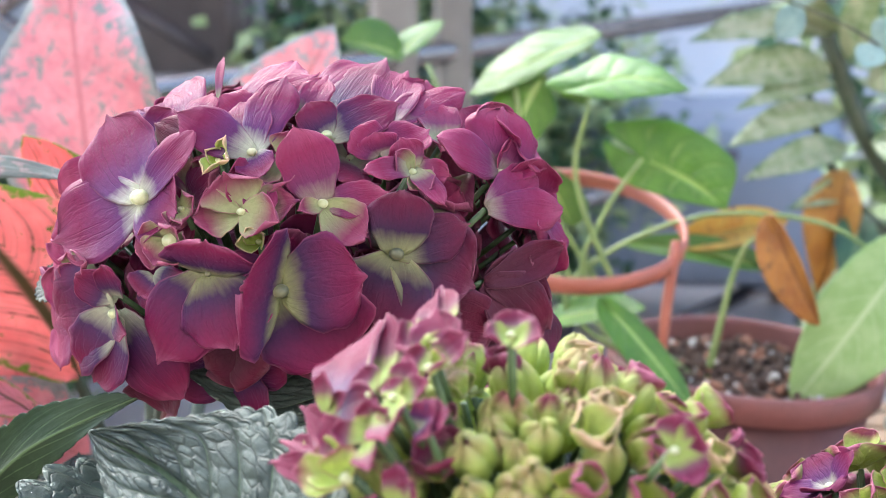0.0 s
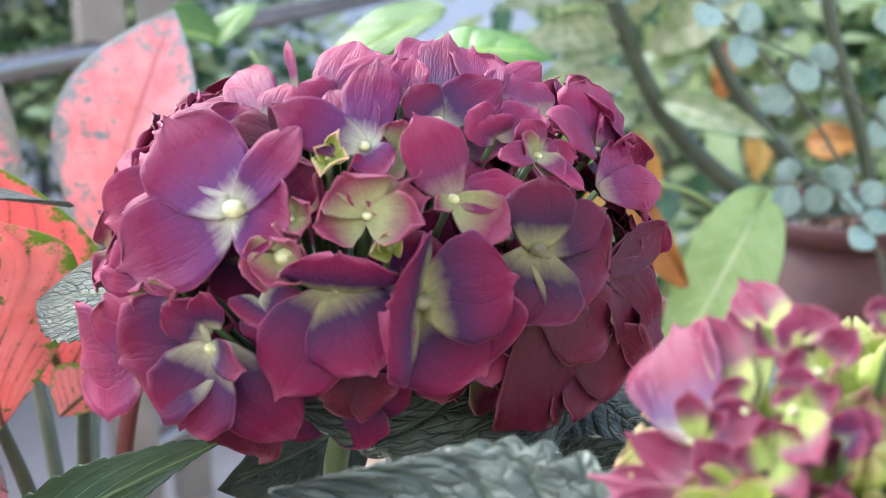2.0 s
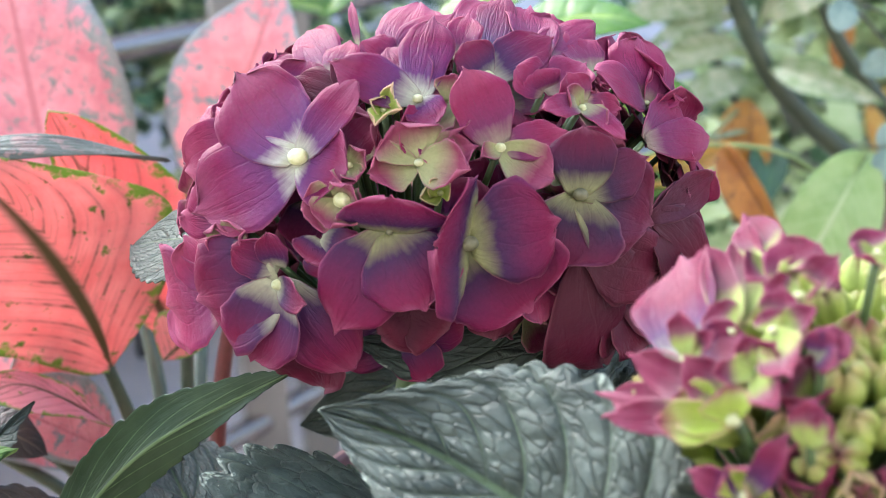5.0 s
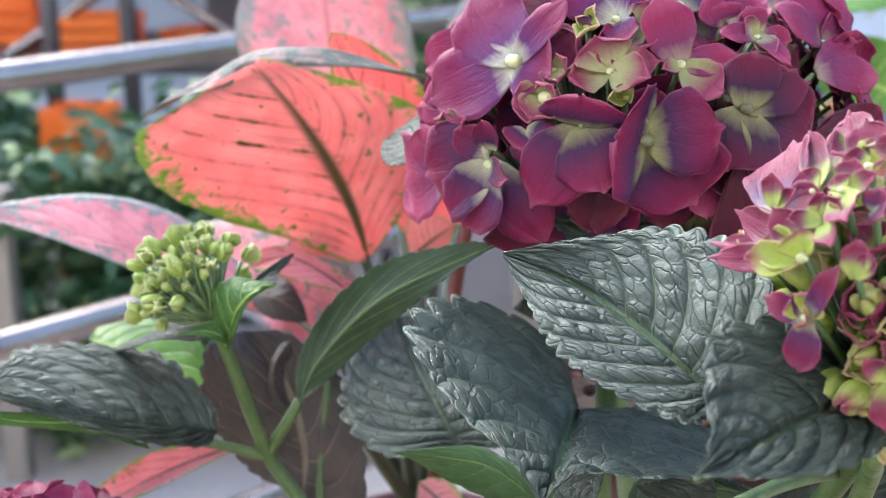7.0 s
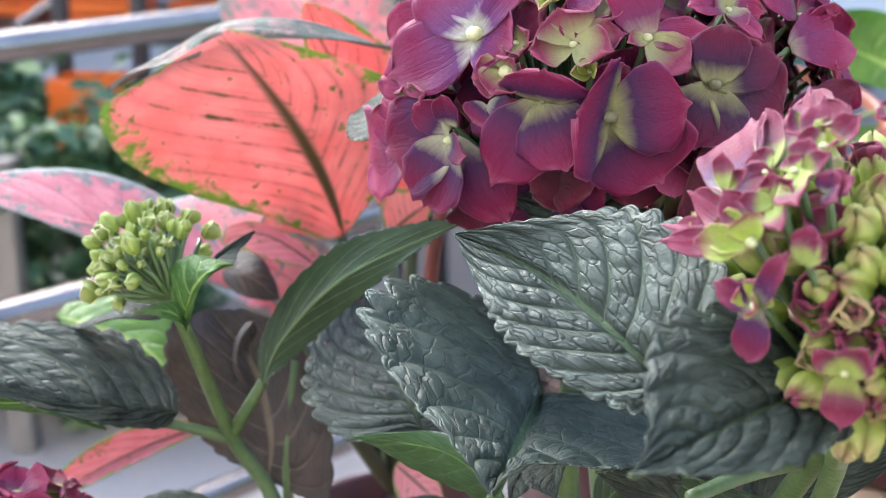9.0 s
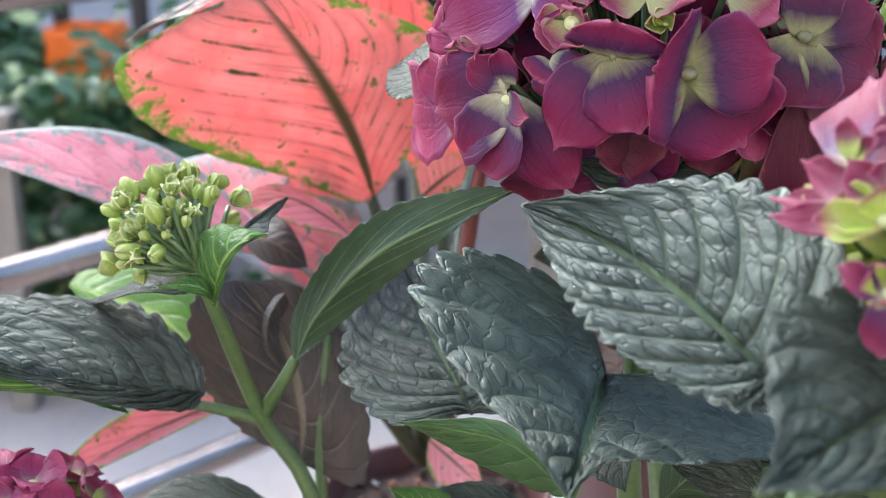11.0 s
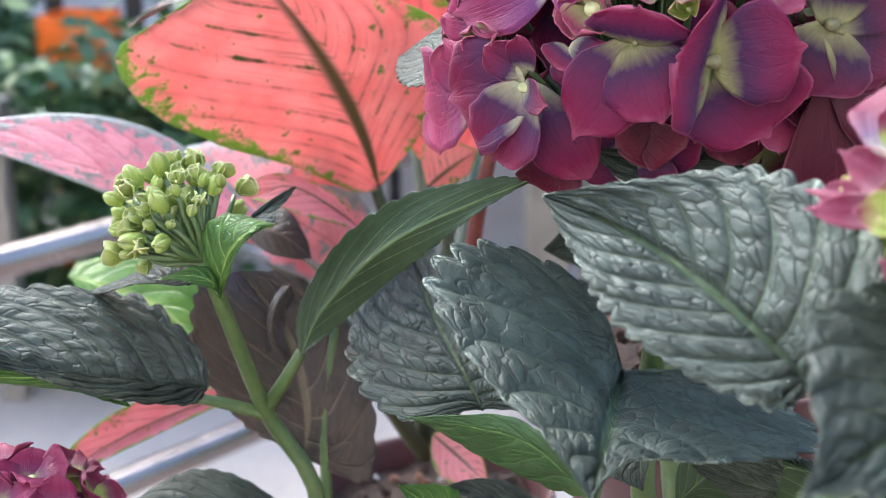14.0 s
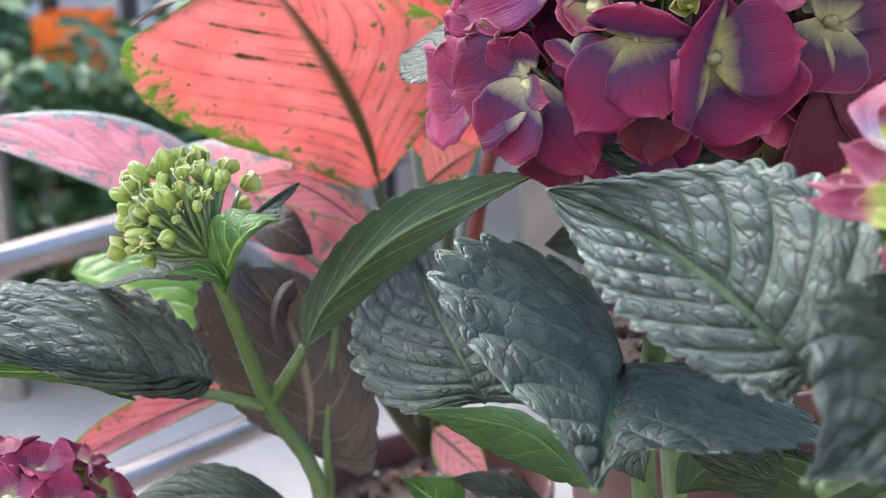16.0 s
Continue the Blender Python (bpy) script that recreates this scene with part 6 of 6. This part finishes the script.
def cane_leaves():
    leaf(plant, DIEF, (0.3690, 0.8800, 0.9306), (0.2386, 0.7900, 0.9271), (0.4741, -0.7076, 0.5239), (0.0158, 0.0259), (0.28, 0.21), teeth=0, arch=0.1)
    leaf(plant, DIEF, (0.3724, 0.8800, 0.9173), (0.2669, 0.7900, 0.9055), (0.4121, -0.5756, 0.7063), (0.0112, 0.0133), (0.29, 0.26), teeth=0, arch=0.1)
    leaf(plant, DIEF, (0.3793, 0.8800, 0.8904), (0.2609, 0.7900, 0.8712), (0.3132, -0.5739, 0.7566), (0.0142, 0.0216), (0.10, 0.10), teeth=0, arch=0.1)
    leaf(plant, DIEF, (0.3865, 0.8800, 0.8579), (0.2772, 0.7900, 0.8424), (0.4447, -0.6470, 0.6194), (0.0166, 0.0170), (0.11, 0.11), teeth=0, arch=0.1)
    leaf(plant, DIEF, (0.3672, 0.8800, 0.9624), (0.2247, 0.7900, 0.9671), (0.4277, -0.6440, 0.6342), (0.0135, 0.0215), (0.43, 0.30), teeth=0, arch=0.1)
    leaf(plant, DIEF, (0.3697, 0.8800, 0.9650), (0.3095, 0.7900, 1.0466), (-0.2066, -0.5778, -0.7896), (0.0202, 0.0177), (0.22, 0.24), teeth=0, arch=0.1)
    leaf(plant, DIEF, (0.3987, 0.8800, 0.9174), (0.4696, 0.7900, 0.9690), (-0.7966, -0.6030, 0.0429), (0.0221, 0.0232), (0.22, 0.22), teeth=0, arch=0.1)
    leaf(plant, DIEF, (0.4070, 0.8800, 0.8690), (0.4898, 0.7900, 0.8384), (-0.5752, -0.6823, 0.4512), (0.0149, 0.0204), (0.56, 0.42), teeth=0, arch=0.1)
    leaf(plant, DIEF, (0.3814, 0.8800, 0.9439), (0.3871, 0.7900, 1.0418), (-0.4864, -0.6573, -0.5757), (0.0161, 0.0189), (0.08, 0.09), teeth=0, arch=0.1)
    leaf(plant, DIEF, (0.3888, 0.8800, 0.8195), (0.3174, 0.7900, 0.8147), (0.6744, -0.5609, 0.4801), (0.0110, 0.0126), (0.52, 0.46), teeth=0, arch=0.1)
    leaf(plant, DEAD, (0.3837, 0.8600, 0.8397), (0.3503, 0.8000, 0.7340), (0.0987, -0.8785, 0.4674), (0.0158, 0.0389), (0.90, 0.54), teeth=0, arch=0.15)
    leaf(plant, BUSHLEAF, (0.3979, 0.8400, 0.8006), (0.3647, 0.7600, 0.7530), (0.1044, -0.5398, 0.8353), (0.0164, 0.0212), (0.25, 0.22), teeth=0, arch=0.1)
    leaf(plant, DEAD, (0.5822, 1.1500, 0.8840), (0.5604, 1.1200, 0.8105), (0.0223, -0.9279, 0.3721), (0.0103, 0.0197), (0.73, 0.45), teeth=0, arch=0.1)
    leaf(plant, YELLOW, (0.6941, 1.3000, 0.7641), (0.6609, 1.2500, 0.6909), (-0.1883, -0.7690, 0.6109), (0.0165, 0.0222), (0.29, 0.27), teeth=0, arch=0.1)
    leaf(plant, DEAD, (0.6592, 1.1000, 0.7742), (0.7084, 1.0500, 0.7760), (-0.6425, -0.6155, 0.4564), (0.0176, 0.0268), (0.46, 0.37), teeth=0, arch=0.1)


cane_leaves()
for pts, radii in (
    ([(0.590, 0.855, 0.738), (0.500, 0.87, 0.765), (0.425, 0.88, 0.835), (0.385, 0.88, 0.905), (0.350, 0.885, 1.00)], (0.011, 0.009)),
    ([(0.610, 0.860, 0.738), (0.540, 0.87, 0.80), (0.470, 0.88, 0.90), (0.430, 0.88, 1.02)], (0.009, 0.006)),
    ([(0.580, 0.850, 0.738), (0.440, 0.87, 0.770), (0.370, 0.87, 0.84), (0.345, 0.87, 0.91)], (0.006, 0.004)),
    ([(0.620, 0.840, 0.738), (0.600, 0.84, 0.82), (0.560, 0.84, 0.95), (0.550, 0.84, 1.04)], (0.008, 0.006)),
):
    rod("cane", pts, radii, STEMDARK, plant, "", 10, 16)

rnd = random.Random(31)


def twig(parent, points, leaves, size, material):
    """A bare twig with pairs of round leaves."""
    rod("twig", points, (0.0022, 0.0009), BARK, parent, "", 6, 16)
    pts = spline(points, leaves * 2 + 2)
    for k in range(2, len(pts) - 1, 2):
        d = (pts[k + 1] - pts[k - 1]).normalized()
        side = d.cross(Vector((rnd.uniform(-0.3, 0.3), -1, rnd.uniform(-0.2, 0.6)))).normalized()
        for sgn in (-1, 1):
            tip = pts[k] + (side * sgn + d * 0.25 + Vector((0, rnd.uniform(-0.5, 0.3), rnd.uniform(-0.4, 0.2)))).normalized() * size * rnd.uniform(0.8, 1.2)
            leaf(parent, material, pts[k], tip, (rnd.uniform(-0.4, 0.4), -1, rnd.uniform(0.0, 0.7)), (size * 0.48, size * 0.48), (0.05, 0.05), 0.06, 0, 0.0002, shape="round", laterals=5)


euc = thing("silver_dollar_shrub", (0.55, 0.62, 0.585), "shrub with round silvery blue-green leaves on thin twigs", "plant")
for pts in (
    [(0.55, 0.62, 0.585), (0.50, 0.62, 0.80), (0.36, 0.56, 0.97), (0.25, 0.53, 1.03)],
    [(0.55, 0.62, 0.585), (0.56, 0.62, 0.80), (0.45, 0.58, 0.92), (0.33, 0.54, 0.98)],
    [(0.55, 0.62, 0.585), (0.58, 0.63, 0.80), (0.52, 0.60, 0.95), (0.44, 0.58, 1.04)],
    [(0.55, 0.62, 0.585), (0.53, 0.60, 0.72), (0.44, 0.55, 0.84), (0.37, 0.52, 0.86)],
    [(0.55, 0.62, 0.585), (0.50, 0.58, 0.68), (0.42, 0.52, 0.73), (0.33, 0.46, 0.74)],
    [(0.55, 0.62, 0.585), (0.62, 0.64, 0.80), (0.60, 0.62, 0.95), (0.54, 0.60, 1.05)],
    [(0.55, 0.62, 0.585), (0.60, 0.64, 0.70), (0.58, 0.62, 0.84), (0.50, 0.58, 0.92)],
):
    twig(euc, pts, 5, 0.024, EUC)


def bush(name, place, radii, count, size, materials, label, seed, stems=5):
    """A shrub: bent stems and several meshes of small pointed leaves in uneven clumps."""
    r = random.Random(seed)
    place = Vector(place)
    ob = thing(name, (place.x, place.y, 0.0), label, "shrub")
    clumps = []
    for k in range(stems):
        a = r.uniform(0, 6.28)
        end = place + Vector((math.cos(a) * radii[0] * 0.5, math.sin(a) * radii[1] * 0.5, r.uniform(-0.2, 0.7) * radii[2]))
        rod("stem", [(place.x + r.uniform(-0.1, 0.1), place.y + r.uniform(-0.1, 0.1), 0.0), (place.x, place.y, place.z * 0.5), end], (0.012, 0.004), BARK, ob, "", 6, 8)
    for k in range(26):
        d = Vector((r.gauss(0, 1), r.gauss(0, 1), r.gauss(0, 1))).normalized() * r.uniform(0.45, 1.0)
        clumps.append((place + Vector((d.x * radii[0], d.y * radii[1], d.z * radii[2])), r.uniform(0.15, 0.42) * min(radii)))
    for m in materials:
        bm = bmesh.new()
        for _ in range(count // len(materials)):
            c, s = r.choice(clumps)
            q = c + Vector((r.gauss(0, 1), r.gauss(0, 1), r.gauss(0, 1))) * s * 0.6
            if q.z < 0.02:
                continue
            l = size * r.uniform(0.6, 1.3)
            turn = Euler((r.uniform(-0.9, 0.9), r.uniform(-0.9, 0.9), r.uniform(0, 6.28))).to_matrix()
            pts = [Vector((0, 0, 0)), Vector((l * 0.24, l * 0.4, l * 0.06)), Vector((0, l, -l * 0.12)), Vector((-l * 0.24, l * 0.4, l * 0.06)), Vector((0, l * 0.45, 0))]
            v = [bm.verts.new(q + turn @ w) for w in pts]
            for f in ((0, 1, 4), (1, 2, 4), (2, 3, 4), (3, 0, 4)):
                bm.faces.new([v[n] for n in f])
        tagged(part("foliage", bm, m, ob), kind="stuff")
    return ob


bush("shrub", (-1.10, 2.05, 0.34), (0.50, 0.45, 0.28), 6600, 0.06, (BUSH, BUSH, BUSH, BUSH, BUSH, BUSHLIGHT), "dark green leafy shrub beyond the railing", 41)
bush("shrub", (-1.80, 2.5, 0.36), (0.5, 0.4, 0.32), 5000, 0.07, (BUSH, BUSH), "dark green leafy shrub beside the stall", 42)
bush("shrub", (-0.10, 2.85, 0.60), (0.45, 0.4, 0.40), 4000, 0.06, (BUSHLIGHT, BUSH), "light green feathery shrub beyond the railing", 43)
bush("shrub", (0.85, 1.7, 0.62), (0.40, 0.45, 0.50), 2400, 0.075, (BUSHLIGHT, BUSH, BUSHLIGHT, BUSHLIGHT), "tall leafy shrub with pale leaves by the railing", 44)
bush("shrub", (1.15, 1.25, 0.60), (0.35, 0.35, 0.52), 2400, 0.07, (BUSHLIGHT, BUSH, BUSHLIGHT), "leafy shrub with mixed green leaves", 45)

# ---- the street behind ----
post = thing("timber_post", (-1.06, 1.75, 0.0), "weathered timber post standing on the paving", "post")
part("shaft", box(bmesh.new(), (-1.06, 1.75, 0.26), (0.042, 0.042, 0.52), 0.004), POST, post, "", False)
part("cap", box(bmesh.new(), (-1.06, 1.75, 0.527), (0.05, 0.05, 0.014), 0.003), POST, post, "", False)

stall = thing("market_stall", (-1.2, 3.0, 0.0), "market stall with red canvas roof and dark frame", "stall")
for x, y in ((-2.1, 2.60), (-0.45, 2.75), (-2.1, 4.2), (-0.45, 4.2), (-1.236, 2.50), (-1.078, 2.55)):
    rod("pole", [(x, y, 0.0), (x, y, 1.55)], [0.020], DARKMETAL, stall, "", 10)
bm = bmesh.new()
bmesh.ops.create_grid(bm, x_segments=12, y_segments=8, size=1.0, matrix=Matrix.Translation((-1.25, 3.45, 1.35)) @ Matrix.Rotation(radians(14), 4, "X") @ Matrix.Diagonal((1.15, 0.9, 1, 1)))
for v in bm.verts:
    v.co.z += 0.05 * math.sin(v.co.x * 9)
shell(part("canvas", bm, REDCLOTH, stall, "sagging red canvas roof"), 0.004, 0)
part("table", box(bmesh.new(), (-1.25, 3.0, 0.605), (1.5, 0.6, 0.035), 0.006), DARKMETAL, stall, "", False)
for x in (-1.95, -0.55):
    for y in (2.75, 3.25):
        rod("table_leg", [(x, y, 0.0), (x, y, 0.589)], [0.015], DARKMETAL, stall, "", 8)
for a, b in (((-2.1, 2.75, 0.2), (-0.55, 2.75, 1.2)), ((-1.32, 2.75, 0.95), (-0.55, 2.75, 0.45))):
    rod("brace", [a, b], [0.014], STEEL, stall, "", 8)

for a, b in (((-0.8589, 2.7500, 0.8707), (-0.6426, 2.7500, 0.7279)), ((-0.5519, 2.7200, 0.8977), (-0.5578, 2.7200, 0.7254)), ((-0.5958, 2.8000, 0.8927), (-0.5983, 2.8000, 0.7161))):
    rod("brace", [a, b], [0.018], DARKMETAL, stall, "", 8)
part("counter", box(bmesh.new(), (-0.7994, 2.9500, 0.7714), (0.42, 0.05, 0.20), 0.006), DARKMETAL, stall, "dark counter front", False)


def crate(place, size, turn, label):
    ob = thing("crate", place, label, "crate", "orange crates")
    w, d, h = size
    m = Matrix.Translation(place) @ Matrix.Rotation(turn, 4, "Z")
    for x, y, sx, sy in ((0, -d / 2, w, 0.012), (0, d / 2, w, 0.012), (-w / 2, 0, 0.012, d - 0.03), (w / 2, 0, 0.012, d - 0.03)):
        for z in (0.15, 0.5, 0.85):
            bm = box(bmesh.new(), (x, y, h * z), (sx, sy, h * 0.26), 0.003)
            bm.transform(m)
            part("side_slat", bm, ORANGE, ob, "", False)
    bm = box(bmesh.new(), (0, 0, 0.006), (w - 0.03, d - 0.03, 0.01))
    bm.transform(m)
    part("floor_panel", bm, ORANGE, ob, "", False)


crate((-1.250, 2.82, 0.6225), (0.20, 0.18, 0.095), 0.1, "orange plastic crate on the stall table")
crate((-1.050, 2.92, 0.6225), (0.10, 0.14, 0.050), -0.15, "small orange plastic crate on the stall table")
crate((-1.62, 3.05, 0.6225), (0.28, 0.24, 0.12), 0.2, "wide orange plastic crate on the stall table")
crate((-1.130, 2.36, 0.0), (0.13, 0.13, 0.585), 0.0, "tall orange plastic crate on the paving")

tarp = thing("covered_cart", (0.45, 3.2, 0.0), "low cart covered by a blue tarpaulin", "cart")
bm = bmesh.new()
box(bm, (0.45, 3.2, 0.36), (0.75, 0.6, 0.42), 0.09)
bmesh.ops.subdivide_edges(bm, edges=list(bm.edges), cuts=3, use_grid_fill=True)
for v in bm.verts:
    v.co += 0.03 * noise.noise_vector(v.co * 6)
part("tarpaulin", bm, BLUE, tarp)
for x in (0.16, 0.74):
    for y in (2.95, 3.45):
        bm = lathe(bmesh.new(), (x, y, 0.09), [(0.05, -0.02), (0.09, -0.02), (0.09, 0.02), (0.05, 0.02)], 20, Matrix.Rotation(radians(90), 4, "Y"))
        part("wheel", bm, DARKMETAL, tarp)
    rod("axle", [(x, 2.95, 0.09), (x, 3.45, 0.09)], [0.012], DARKMETAL, tarp)
    rod("upright", [(x, 3.2, 0.09), (x, 3.2, 0.2)], [0.015], DARKMETAL, tarp)


def house(name, x0, x1, y, height, material, label, floors):
    ob = thing(name, ((x0 + x1) / 2, y + 1.5, 0.0), label, "building")
    part("wall", box(bmesh.new(), ((x0 + x1) / 2, y + 1.5, height / 2), (x1 - x0, 3.0, height), 0.02), material, ob, "", False)
    part("roof", box(bmesh.new(), ((x0 + x1) / 2, y + 1.45, height + 0.06), (x1 - x0 + 0.2, 3.2, 0.12), 0.02), GREYWALL, ob, "", False)
    for f in range(floors):
        n = int((x1 - x0) / 1.6)
        for k in range(n):
            cx, cz = x0 + (k + 0.5) * (x1 - x0) / n, 1.55 + 2.9 * f
            w = part("window", box(bmesh.new(), (cx, y - 0.01, cz), (0.98, 0.06, 1.28), 0.008), WHITE, ob, "white window frame", False)
            part("pane", box(bmesh.new(), (cx, y - 0.045, cz), (0.86, 0.012, 1.16), 0.002), PANE, w, "dark window pane", False)


# unseen wall added behind the camera to block sky and bounce light forward
bounce = thing("wall_south", (0.0, -2.35, 0.0), "pale rendered wall, unseen, added to block sky and bounce light", "wall", kind="structure")
part("wall", box(bmesh.new(), (0.0, -2.45, 2.2), (11.0, 0.24, 4.4), 0.01), WHITE, bounce, "", False)
part("door", box(bmesh.new(), (1.6, -2.315, 1.05), (0.95, 0.05, 2.1), 0.01), DARKMETAL, bounce, "dark metal door on the added wall", False)
part("shutter", box(bmesh.new(), (-1.1, -2.315, 1.25), (2.6, 0.05, 2.3), 0.01), GREYWALL, bounce, "grey shutter on the added wall", False)

house("house", -7.5, -1.4, 7.0, 6.2, GREYWALL, "grey rendered town house with dark windows", 2)
house("house", -1.3, 4.6, 7.4, 6.6, WHITE, "pale rendered town house with dark windows", 2)
house("house", 4.8, 11.0, 7.2, 6.0, GREYWALL, "grey rendered town house across the street", 2)
